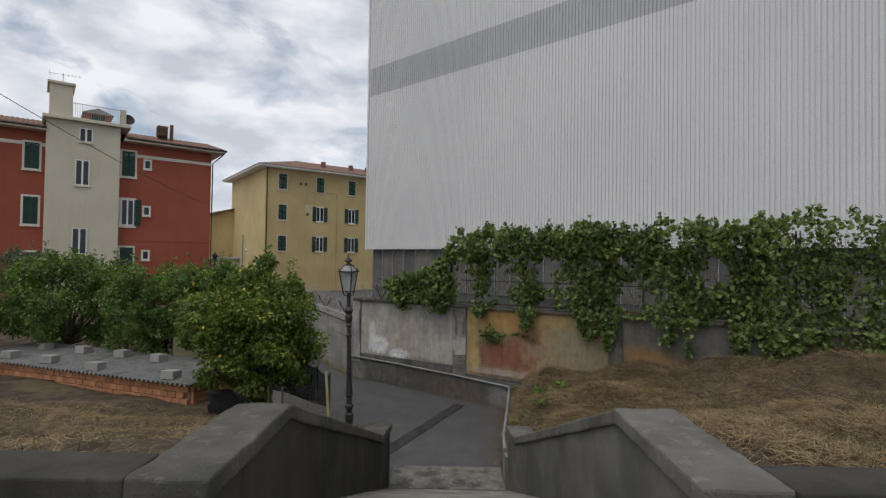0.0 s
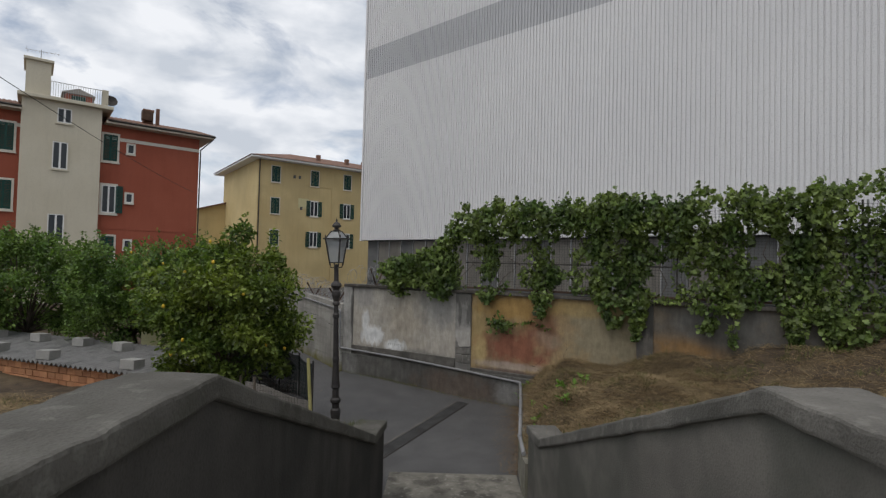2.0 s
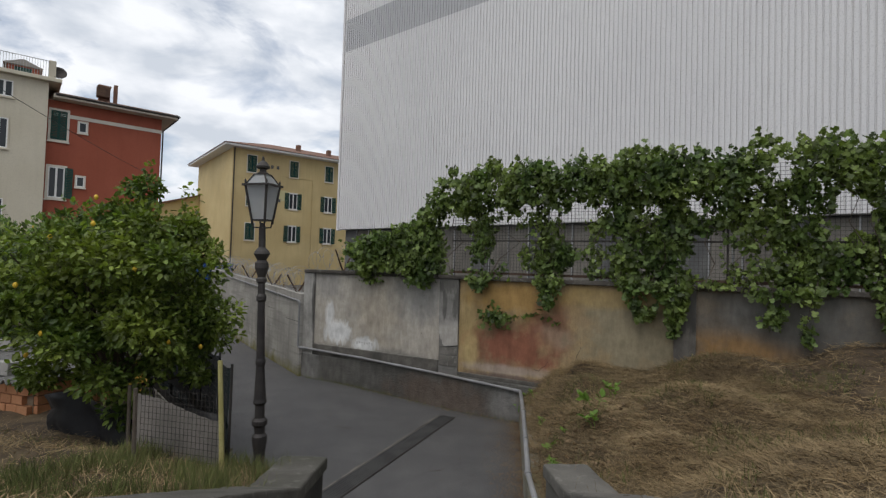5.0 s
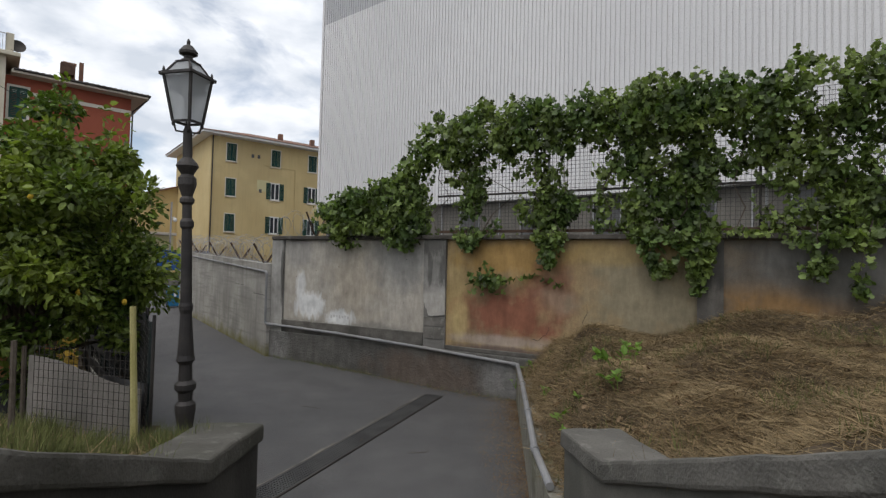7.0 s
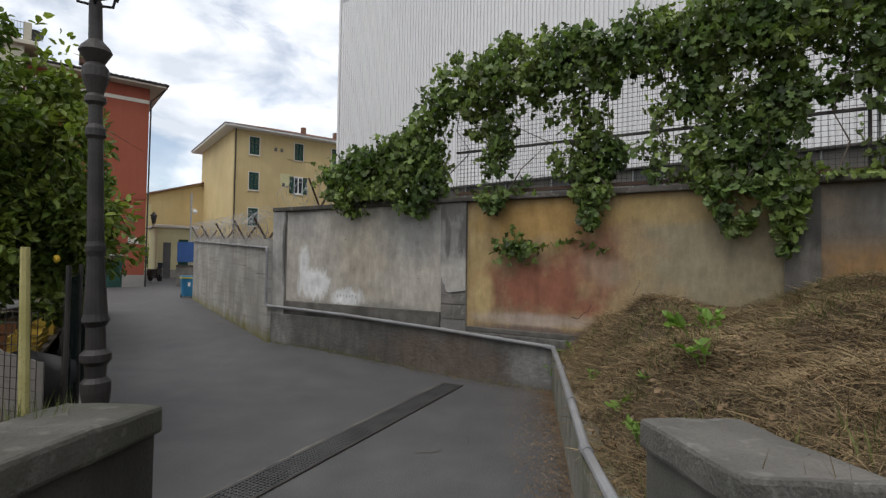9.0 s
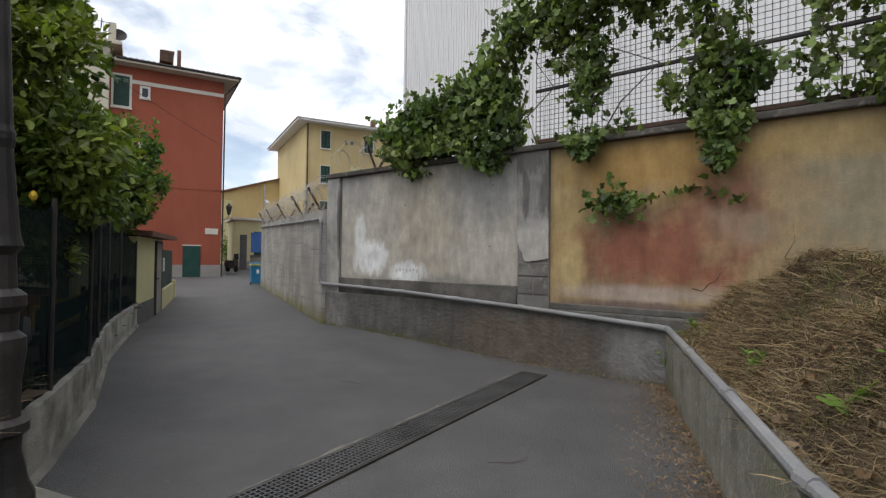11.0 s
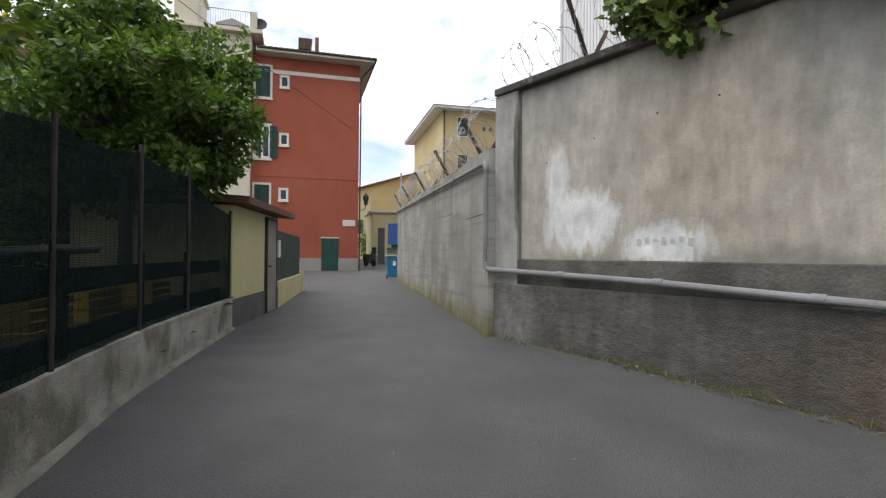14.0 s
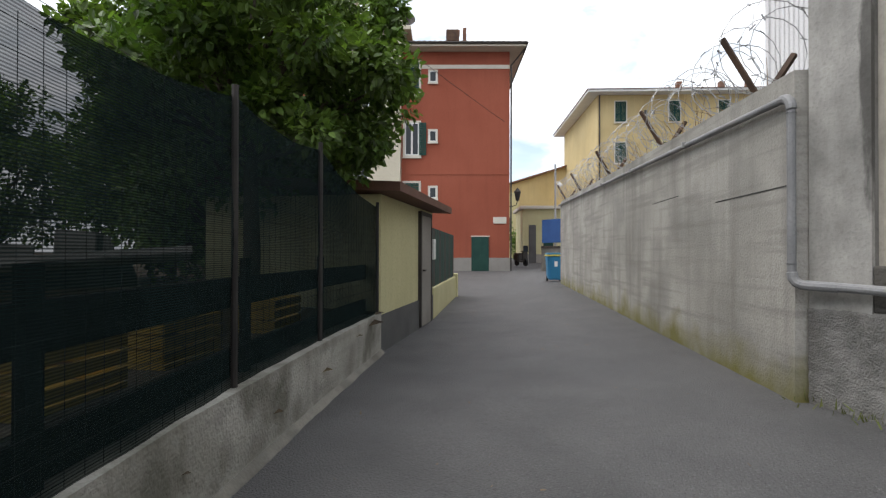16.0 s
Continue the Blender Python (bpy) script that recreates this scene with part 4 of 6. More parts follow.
def scatter(name, template, places, ahead, up, sizes, mat, widths=None):
    """One mesh of many small leaves: each lies with its length along ahead and its face towards up."""
    tv, tf = template
    a = ahead / np.linalg.norm(ahead, axis=1, keepdims=True)
    r = np.cross(a, up)
    r /= np.linalg.norm(r, axis=1, keepdims=True) + 1e-9
    u = np.cross(r, a)
    w = sizes if widths is None else widths
    v = places[:, None] + (tv[None, :, 0:1] * w[:, None, None]) * r[:, None] + (tv[None, :, 1:2] * sizes[:, None, None]) * a[:, None] + (tv[None, :, 2:3] * sizes[:, None, None]) * u[:, None]
    k = len(tv)
    faces = [tuple(i * k + j for j in f) for i in range(len(places)) for f in tf]
    return raw_mesh(name, v.reshape(-1, 3).tolist(), faces, mat)


def citrus_tree(base, crown, radii, leaves, mat, label, seed, fruit=0, size=0.15, clumps=46, lift=0.0):
    """Trunk with spreading limbs and a crown of leaf clumps with gaps between them."""
    rng = np.random.default_rng(seed)
    t = thing("citrus_tree", Matrix.Translation(base), label, "tree", "garden trees")
    b, c = np.array(base, float), np.array(crown, float) - np.array(base, float)
    trunk = bmesh.new()
    fork = (c[0] * 0.25, c[1] * 0.25, max(0.5, c[2] - radii[2] * 0.75))
    tube(trunk, [(0, 0, -0.1), (fork[0] * 0.5 + 0.05, fork[1] * 0.5, fork[2] * 0.5), fork], 0.11, 8, 0.075)
    centres = []
    while len(centres) < clumps:
        d = rng.normal(size=3)
        d /= np.linalg.norm(d)
        rr = rng.uniform(0.45, 0.97) * (1 + 0.17 * noise.noise((d[0] * 2.3 + seed, d[1] * 2.3, d[2] * 2.3)))
        if d[2] < -0.75 and rng.random() < 0.6:
            continue
        centres.append(c + d * rr * np.array(radii))
    for q in centres[::3]:
        mid = (np.array(fork) + q) / 2 + rng.normal(size=3) * 0.12
        tube(trunk, [fork, tuple(mid), tuple(q)], 0.045, 5, 0.012)
    part("trunk", trunk, M_BARK, t)
    per = leaves // clumps
    pos, out = [], []
    for q in centres:
        sp = rng.uniform(0.26, 0.5) * min(radii) * 0.55
        d = rng.normal(size=(per, 3))
        d /= np.linalg.norm(d, axis=1, keepdims=True)
        rad = sp * rng.random((per, 1)) ** 0.45
        pos.append(q + d * rad * np.array([1.15, 1.15, 0.85]))
        out.append(d)
    # young upright shoots on the top
    shoots = max(4, clumps // 4)
    for q in sorted(centres, key=lambda p: -p[2])[:shoots]:
        k = 28
        h = rng.random((k, 1))
        lean = rng.normal(size=3) * 0.12
        pos.append(q + np.concatenate([rng.normal(size=(k, 2)) * 0.05, h * rng.uniform(0.35, 0.75) + 0.1], axis=1) + h * lean)
        out.append(rng.normal(size=(k, 3)) + [0, 0, 0.6])
    pos, out = np.concatenate(pos), np.concatenate(out)
    n = len(pos)
    up = rng.normal(size=(n, 3)) * 0.55 + [0, 0, 0.8] + out * 0.5
    ahead = out + rng.normal(size=(n, 3)) * 0.7 + [0, 0, -0.15]
    part("crown", scatter("crown", CITRUS, pos, ahead, up, rng.uniform(0.65, 1.25, n) * size, mat), mat, t)
    for i in range(fruit):
        d = rng.normal(size=3)
        d /= np.linalg.norm(d)
        d[1] = -abs(d[1])
        p = c + d * np.array(radii) * 0.93
        bm = bmesh.new()
        lathe(bm, [(0.006, -0.05), (0.02, -0.038), (0.034, -0.014), (0.036, 0.008), (0.023, 0.034), (0.007, 0.047)], 10)
        f = part("fruit", bm, M_LEMON, t, "ripe yellow lemon", smooth=True)
        f.location = p
    return t


citrus_tree((-5.9, 15.2, 0.4), (-5.9, 15.05, 2.9), (2.0, 1.65, 2.15), 34000, M_LEMONLEAF, "bushy lemon tree with yellow-green leaves and lemons", 3, 9, 0.115, 105)
citrus_tree((-9.1, 19.9, 0.3), (-9.2, 20.0, 3.42), (2.0, 1.85, 1.4), 34000, M_CITRUS, "round dark green citrus tree behind netting fence", 15, 3, 0.105, 110)
citrus_tree((-11.9, 21.4, 0.3), (-12.0, 21.2, 3.0), (2.3, 2.1, 2.1), 24000, M_CITRUS, "tall dark green citrus tree in the garden", 7, 2, 0.12, 90)
citrus_tree((-16.8, 22.3, 0.3), (-16.8, 22.3, 3.0), (3.2, 2.6, 2.35), 22000, M_CITRUS, "broad dark green citrus tree behind the hut", 9, 0, 0.14, 90)
citrus_tree((-22.5, 25.0, 0.3), (-22.5, 25.0, 3.5), (2.6, 2.4, 2.3), 10000, M_OLIVE, "grey-green olive tree in the garden", 11, 0, 0.13, 60)
citrus_tree((-21.0, 19.6, 0.4), (-21.2, 19.6, 3.2), (2.9, 2.6, 2.5), 12000, M_CITRUS, "dark leafy tree at the garden edge", 13, 0, 0.15, 70)

# ---- vine over the fence on the long wall ----
rng = np.random.default_rng(21)


def vine_top(s):
    wave = 0.1 * math.sin(s * 2.1) + 0.09 * math.sin(s * 5.3) + 0.06 * math.sin(s * 9.1)
    if s < 5.3:
        return 4.15 + 0.13 * s + 0.8 * wave + smooth01(s, 3.9, 5.3) * 1.5
    return 6.2 + wave + 0.03 * min(s - 5, 5) + 0.03 * max(0, min(s - 12, 6))


STRANDS = [(6.05, 0.3, 3.15), (7.85, 0.34, 2.85), (10.0, 0.55, 2.75), (10.6, 0.3, 2.45), (12.3, 0.45, 2.75), (12.9, 0.2, 2.4), (14.2, 0.35, 2.7), (15.3, 0.9, 2.3), (16.8, 1.0, 2.2), (18.8, 1.2, 2.3), (21, 1.3, 2.6), (24, 1.4, 2.8)]
pos = []
while len(pos) < 46000:
    s = rng.uniform(1.8, 27) if rng.random() < 0.6 else rng.uniform(1.8, 15)
    top = vine_top(s)
    z = rng.uniform(2.2, top + 0.12)
    cl = noise.noise((s * 1.1, z * 1.1, 4)) + 0.6 * noise.noise((s * 3, z * 3, 9))
    if s < 4.9:
        keep = z > 3.4 + 0.22 * math.sin(s * 4) and s > 1.85 + 0.25 * math.sin(z * 7)
        dens = 0.85 + cl
    elif z > top - 0.95:
        keep, dens = True, 0.85 + cl * 1.2 - 1.2 * smooth01(z, top - 0.2, top + 0.12)
    elif z > 3.5:
        keep, dens = True, (0.0 if s < 8.6 else 0.27 if s < 14 else 0.6) + cl * 0.9
        for c, w, lo in STRANDS:
            if abs(s - c) < w:
                dens += 0.3
    else:
        keep, dens = False, 0
        for c, w, lo in STRANDS:
            if abs(s - c) < w * (0.3 + 0.7 * (z - lo) / (3.5 - lo)) and z > lo:
                keep, dens = True, 0.7 + cl
    if not keep or rng.random() > dens:
        continue
    if z > top - 0.95 or s < 4.9:
        yy = rng.normal(0.0, 0.24)
    elif z > 3.55:
        yy = rng.normal(-0.1, 0.13)
    else:
        yy = rng.uniform(0.08, 0.32)
    pos.append((LEN - s, yy, z))
# loose shoots that stand up from the top
for i in range(260):
    s = rng.uniform(2.0, 26)
    lean, h = rng.normal() * 0.1, rng.uniform(0.1, 0.3)
    for k in range(7):
        u = k / 6
        pos.append((LEN - s + lean * u + rng.normal() * 0.02, rng.normal() * 0.05, vine_top(s) - 0.08 + h * u))
# a stray tuft in the plaster and a few trailing leaves
for i in range(130):
    pos.append((LEN - 6.5 + rng.normal() * 0.17, 0.04 + abs(rng.normal()) * 0.1, 2.55 + rng.normal() * 0.13))
for i in range(26):
    u = i / 26
    pos.append((LEN - 6.7 - u * 1.5, 0.02, 2.62 - 0.1 * math.sin(u * 9) + rng.normal() * 0.04))
pos = np.array(pos)
n = len(pos)
vine = thing("grape_vine", WALL_M, "leafy green grape vine overgrowing a wire fence", "vine")
ahead = rng.normal(size=(n, 3)) * 0.6 + [0, 0.2, -0.7]
up = rng.normal(size=(n, 3)) * 1.0 + [0, 0.4, 0.65]
part("foliage", scatter("foliage", VINE, pos, ahead, up, rng.uniform(0.06, 0.145, n), M_VINE), M_VINE, vine)
stems = bmesh.new()
for s in np.arange(5.2, 26, 0.75):
    x = LEN - s
    zz = [3.56 + 0.42 * k for k in range(7) if 3.56 + 0.42 * k < vine_top(s)]
    tube(stems, [(x + rng.normal() * 0.18, rng.normal() * 0.06, z) for z in zz], 0.014, 4, 0.006)
for c, w, lo in STRANDS:
    tube(stems, [(LEN - c + rng.normal() * 0.1, 0.15, 3.7), (LEN - c + rng.normal() * 0.06, 0.2, (3.8 + lo) / 2), (LEN - c + rng.normal() * 0.06, 0.16, lo + 0.3)], 0.01, 4, 0.004)
part("stem", stems, M_BARK, vine)

fence = thing("wire_fence", WALL_M @ pose(0, -0.18, TOP + 0.1), "dark welded wire fence on top of the wall", "fence")
wires = bmesh.new()


def rod(bm, a, b, r):
    """A thin square rod."""
    a, b = Vector(a), Vector(b)
    d = (b - a).normalized()
    u = d.cross(Vector((0, 1, 0)))
    if u.length < 0.1:
        u = d.cross(Vector((1, 0, 0)))
    u.normalize()
    w = d.cross(u)
    ra = [bm.verts.new(a + (u * p + w * q) * r) for p, q in ((1, 1), (-1, 1), (-1, -1), (1, -1))]
    rb = [bm.verts.new(b + (u * p + w * q) * r) for p, q in ((1, 1), (-1, 1), (-1, -1), (1, -1))]
    for k in range(4):
        bm.faces.new((ra[k], ra[(k + 1) % 4], rb[(k + 1) % 4], rb[k]))


for i in range(300):
    rod(wires, (LEN - 5.1 - i * 0.08, 0, 0.1), (LEN - 5.1 - i * 0.08, 0, 2.5), 0.0032)
for i in range(31):
    rod(wires, (0.9, 0.008, 0.1 + i * 0.08), (LEN - 5.1, 0.008, 0.1 + i * 0.08), 0.0032)
part("mesh", wires, M_DARKMETAL, fence)
for i in range(5):
    x = LEN - 7.64 - i * 3.92
    part("post", boxes((x - 0.02, x + 0.02, -0.04, 0.0, -0.12, 2.6), bevel=0.004), M_DARKMETAL, fence)
    part("post", tube(bmesh.new(), [(x - 0.1, -0.03, -0.12), (x - 0.1, -0.03, 2.6)], 0.024, 8), M_GALV, fence, "galvanised tube post")
part("rail", boxes((0.5, LEN - 5.1, -0.03, 0.03, 0.06, 0.12)), M_RUST, fence)
part("rail", boxes((0.5, LEN - 5.1, -0.03, 0.03, 0.9, 0.94)), M_DARKMETAL, fence)

# ---- street lamp ----
lb, lt = Vector((-2.53, 13.1, 0.32)), Vector((-2.62, 12.98, 5.22))
tilt = (lt - lb).to_track_quat("Z", "X").to_matrix().to_4x4()
lamp = thing("street_lamp", Matrix.Translation(lb) @ tilt @ pose(0, 0, 0, 0, 0, 22) @ Matrix.Scale(0.935, 4), "old cast-iron street lamp with square glass lantern", "street lamp")
part("stone_base", boxes((-0.28, 0.28, -0.28, 0.28, -0.4, 0.0), bevel=0.03), M_STEP, lamp)
part("post", lathe(bmesh.new(), [(r * (0.76 if z < 2.16 else 0.9), z) for r, z in ((0.19, 0), (0.19, 0.08), (0.15, 0.16), (0.11, 0.34), (0.12, 0.42), (0.165, 0.45), (0.165, 0.5), (0.11, 0.53), (0.115, 0.72), (0.15, 0.9), (0.15, 0.98),
                                 (0.10, 1.02), (0.11, 1.12), (0.155, 1.16), (0.155, 1.22), (0.10, 1.26), (0.095, 1.45), (0.14, 1.5), (0.12, 1.56), (0.105, 1.75), (0.085, 2.05),
                                 (0.10, 2.1), (0.10, 2.14), (0.072, 2.18), (0.062, 3.05), (0.085, 3.08), (0.085, 3.14), (0.06, 3.18), (0.058, 3.34), (0.09, 3.37), (0.09, 3.41), (0.065, 3.44),
                                 (0.115, 3.58), (0.11, 3.66), (0.075, 3.7), (0.14, 3.8), (0.12, 3.84), (0.06, 3.9), (0.055, 4.22), (0.03, 4.28))], 16), M_LAMP, lamp, smooth=False)
lant = part("lantern", bmesh.new(), M_LAMP, lamp, "tapered iron lantern frame")
lz0, lz1, w0, w1 = 4.32, 4.86, 0.112, 0.182
bm = bmesh.new()
for sx in (-1, 1):
    for sy in (-1, 1):
        rod(bm, (sx * w0, sy * w0, lz0), (sx * w1, sy * w1, lz1), 0.014)
        rod(bm, (sx * w1, sy * w1, lz1), (sx * 0.085, sy * 0.085, lz1 + 0.17), 0.011)
        tube(bm, [(0, 0, 4.2), (sx * 0.09, sy * 0.09, 4.21), (sx * w0 * 0.95, sy * w0 * 0.95, lz0)], 0.013, 5)
        lathe(bm, [(0.012, lz1 + 0.02), (0.018, lz1 + 0.05), (0.004, lz1 + 0.09)], 6, sx * w1, sy * w1)
        lathe(bm, [(0.006, lz0 - 0.06), (0.016, lz0 - 0.03), (0.01, lz0)], 6, sx * w0, sy * w0)
for z, w, t in ((lz0, w0, 0.022), (lz1, w1 + 0.03, 0.03), (lz1 + 0.17, 0.09, 0.012)):
    for a in (-1, 1):
        box(bm, -w, w, a * w - 0.016, a * w + 0.016, z - t / 2, z + t / 2)
        box(bm, a * w - 0.016, a * w + 0.016, -w, w, z - t / 2, z + t / 2)
bm.to_mesh(lant.data)
bm.free()
part("finial", lathe(bmesh.new(), [(0.09, 5.02), (0.09, 5.05), (0.05, 5.08), (0.05, 5.11), (0.10, 5.13), (0.105, 5.16), (0.06, 5.22), (0.02, 5.25), (0.02, 5.29), (0.004, 5.32)], 14), M_LAMP, lamp)
M_LAMPGLASS = glass("milky_lamp_glass", (0.55, 0.57, 0.58), 0.25, 0.72)
for k in range(4):
    bm = bmesh.new()
    e = 0.004
    q = [(-w0, -w0 + e, lz0), (w0, -w0 + e, lz0), (w1, -w1 + e, lz1), (-w1, -w1 + e, lz1)]
    bm.faces.new([bm.verts.new(p) for p in q])
    bmesh.ops.solidify(bm, geom=bm.faces[:], thickness=0.004)
    bmesh.ops.rotate(bm, verts=bm.verts[:], matrix=Matrix.Rotation(math.pi / 2 * k, 3, "Z"))
    part("pane", bm, M_LAMPGLASS, lant, "milky glass pane")
    bm = bmesh.new()
    bm.faces.new([bm.verts.new(p) for p in [(-w1, -w1, lz1), (w1, -w1, lz1), (0.085, -0.085, lz1 + 0.17), (-0.085, -0.085, lz1 + 0.17)]])
    bmesh.ops.solidify(bm, geom=bm.faces[:], thickness=0.004)
    bmesh.ops.rotate(bm, verts=bm.verts[:], matrix=Matrix.Rotation(math.pi / 2 * k, 3, "Z"))
    part("roof_pane", bm, M_LAMPGLASS, lant)
part("lamp_gear", boxes((-0.142, 0.142, -0.142, 0.142, lz1 - 0.2, lz1 - 0.01), bevel=0.02), M_LAMP, lant)

# ---- pipes on the walls ----
pipe = thing("drain_pipe", WALL_M, "grey plastic pipe clipped along the wall", "pipe")
bm = bmesh.new()
tube(bm, [(LEN - 0.02, 0.09, 1.1), (LEN - 2.4, 0.09, 1.04), (LEN - 5, 0.09, 0.92), (LEN - 7.1, 0.09, 0.8)], 0.034, 12)
part("run", bm, M_PIPE, pipe)
for s, z in ((1.2, 1.07), (2.4, 1.04), (3.7, 0.98), (5.0, 0.92), (6.2, 0.85)):
    bm = bmesh.new()
    tube(bm, [(LEN - s - 0.05, 0.09, z + 0.002), (LEN - s + 0.05, 0.09, z + 0.006)], 0.039, 12)
    box(bm, LEN - s - 0.015, LEN - s + 0.015, 0.02, 0.1, z - 0.02, z + 0.02)
    part("collar", bm, M_PIPE, pipe)
pipe = thing("drain_pipe", along(CA, CB), "grey pipe along the top of the concrete wall", "pipe")
bm = bmesh.new()
tube(bm, [(CL, 0.05, 3.1), (-0.1, 0.05, 2.53)], 0.03, 12)
part("run", bm, M_PIPE, pipe)
elbow = [(0.1 * math.sin(a * 0.2618), 0.1 * math.cos(a * 0.2618) - 0.1) for a in range(7)]
part("elbow", tube(bmesh.new(), [(-0.07, 0.05, 2.532)] + [(-0.1 - p, 0.05, 2.53 + q) for p, q in elbow] + [(-0.2002, 0.05, 2.4)], 0.037, 10), M_PIPE, pipe)
part("downpipe", tube(bmesh.new(), [(-0.2, 0.05, 2.42), (-0.2002, 0.05, 1.2)], 0.031, 10), M_PIPE, pipe)
part("elbow", tube(bmesh.new(), [(-0.2, 0.05, 1.26), (-0.201, 0.049, 1.19), (-0.206, 0.044, 1.15), (-0.222, 0.03, 1.118), (-0.25, 0.003, 1.1), (-0.29, -0.033, 1.096), (-0.421, -0.144, 1.092)], 0.037, 10), M_PIPE, pipe)
for x in (2.0, 4.5, 7.0, 9.5, 12.0):
    part("bracket", boxes((x - 0.02, x + 0.02, 0, 0.1, 2.51 + 0.038 * x, 2.57 + 0.038 * x)), M_GALV, pipe)
kerb = thing("wall_kerb", label="low cracked cement retaining wall under the bank", category="wall", kind="structure")
bm = bmesh.new()
for (a, za), (b, zb) in zip(zip(KERB, KZ), list(zip(KERB, KZ))[1:]):
    prism(bm, [a, (a[0] + 0.28, a[1]), (b[0] + 0.28, b[1]), b], -0.2, [za, za, zb, zb])
part("wall_body", bm, M_KERB, kerb)
pipe = thing("drain_pipe", label="grey pipe on the low retaining wall", category="pipe")
bm = bmesh.new()
tube(bm, [(1.96, 18.02, 0.8), (2.08, 17.9, 0.79)] + [(a[0] + 0.03, a[1], z + 0.06) for a, z in zip(KERB, KZ)][1:5], 0.042, 10)
part("run", bm, M_PIPE, pipe)
for a, z in list(zip(KERB, KZ))[1:4]:
    bm = bmesh.new()
    tube(bm, [(a[0] + 0.03, a[1] - 0.06, z + 0.064), (a[0] + 0.03, a[1] + 0.06, z + 0.058)], 0.05, 10)
    part("collar", bm, M_PIPE, pipe)

# ---- faded lettering on the plaster ----
M_BARGREY = material("faded_lettering", (0.47, 0.46, 0.44), (0.53, 0.52, 0.50), 3.0, 0.9, 0.1, 40)
for i in range(7):
    x = LEN - 2.08 - 0.09 * i
    part("faded_bar", boxes((x - 0.05, x, -0.045, -0.0445, 1.40 + 0.02 * (i % 3), 1.47 + 0.015 * (i % 2))), M_BARGREY, wall)

M_GRATE = material("worn_steel_grate", (0.075, 0.074, 0.074), (0.12, 0.118, 0.117), 2.0, 0.55, 0.2, 40, metal=0.3)
# ---- drainage channel across the lane ----
ga, gb = Vector((-2.17, 12.9)), Vector((0.33, 18.45))
glen = (gb - ga).length
channel = thing("drain_channel", along(ga, gb, 0.0), "rusty dark steel drain grating set in the asphalt", "drain", kind="structure")
part("channel_bed", boxes((0, glen, -0.22, 0.15, -0.05, 0.004)), M_BLACK, channel)
part("rim", boxes((0, glen, 0.14, 0.165, -0.05, 0.02), (0, glen, -0.24, -0.215, -0.05, 0.02)), M_DARKMETAL, channel)
edge_bm, row = bmesh.new(), []
for i in range(121):
    x = glen * i / 120
    w = 0.05 + 0.05 * noise.noise((x * 1.9, 2, 0)) + 0.03 * noise.noise((x * 7, 5, 0))
    row.append((edge_bm.verts.new((x, 0.16, 0.012)), edge_bm.verts.new((x, 0.17 + max(0.01, w), 0.003 + 0.004 * noise.noise((x * 9, 1, 1))))))
for a, b in zip(row, row[1:]):
    edge_bm.faces.new((a[0], b[0], b[1], a[1]))
part("cement_edge", edge_bm, M_PAVING, channel, "crumbling cement edge")
k = 6
for i in range(k):
    bm = bmesh.new()
    x0, x1 = i * glen / k + 0.01, (i + 1) * glen / k - 0.01
    for j in range(8):
        y = -0.205 + 0.335 * j / 7
        box(bm, x0, x1, y - 0.006, y + 0.006, 0.0, 0.022)
    nb = 22
    for j in range(nb + 1):
        x = x0 + (x1 - x0) * j / nb
        box(bm, x - 0.006, x + 0.006, -0.205, 0.13, 0.002, 0.02)
    part("grate", bm, M_GRATE, channel, "welded steel grate")

# ---- netting fence on the low wall ----
net = thing("netting_fence", label="sagging dark green shade netting on steel posts", category="fence")
M_NET = bpy.data.materials.new("shade_net")
M_NET.use_nodes = True
nn, nl = M_NET.node_tree.nodes, M_NET.node_tree.links
nb_ = nn["Principled BSDF"]
nb_.inputs["Base Color"].default_value = (0.013, 0.0215, 0.022, 1)
nb_.inputs["Roughness"].default_value = 1.0
nb_.inputs["Specular IOR Level"].default_value = 0.0
ntr = nn.new("ShaderNodeBsdfTransparent")
nmx = nn.new("ShaderNodeMixShader")
nco = nn.new("ShaderNodeNewGeometry")
nwv = nn.new("ShaderNodeTexNoise")
nwv.inputs["Scale"].default_value = 1.1
nl.new(nco.outputs["Position"], nwv.inputs["Vector"])
nmr = nn.new("ShaderNodeMapRange")
nmr.inputs[1].default_value, nmr.inputs[2].default_value, nmr.inputs[3].default_value, nmr.inputs[4].default_value = 0.3, 0.7, 0.855, 0.95
nl.new(nwv.outputs["Fac"], nmr.inputs[0])
nwa = nn.new("ShaderNodeTexWave")
nwa.bands_direction = "Z"
nwa.inputs["Scale"].default_value, nwa.inputs["Distortion"].default_value = 26.0, 0.6
nl.new(nco.outputs["Position"], nwa.inputs["Vector"])
nwm = nn.new("ShaderNodeMath")
nwm.operation = "MULTIPLY_ADD"
nwm.inputs[1].default_value = 0.13
nl.new(nwa.outputs["Fac"], nwm.inputs[0])
nsub = nn.new("ShaderNodeMath")
nsub.operation = "SUBTRACT"
nl.new(nmr.outputs[0], nsub.inputs[0])
nsub.inputs[1].default_value = 0.09
nl.new(nsub.outputs[0], nwm.inputs[2])
nl.new(nwm.outputs[0], nmx.inputs[0])
nl.new(ntr.outputs[0], nmx.inputs[1])
nl.new(nb_.outputs[0], nmx.inputs[2])
nl.new(nmx.outputs[0], nn["Material Output"].inputs[0])
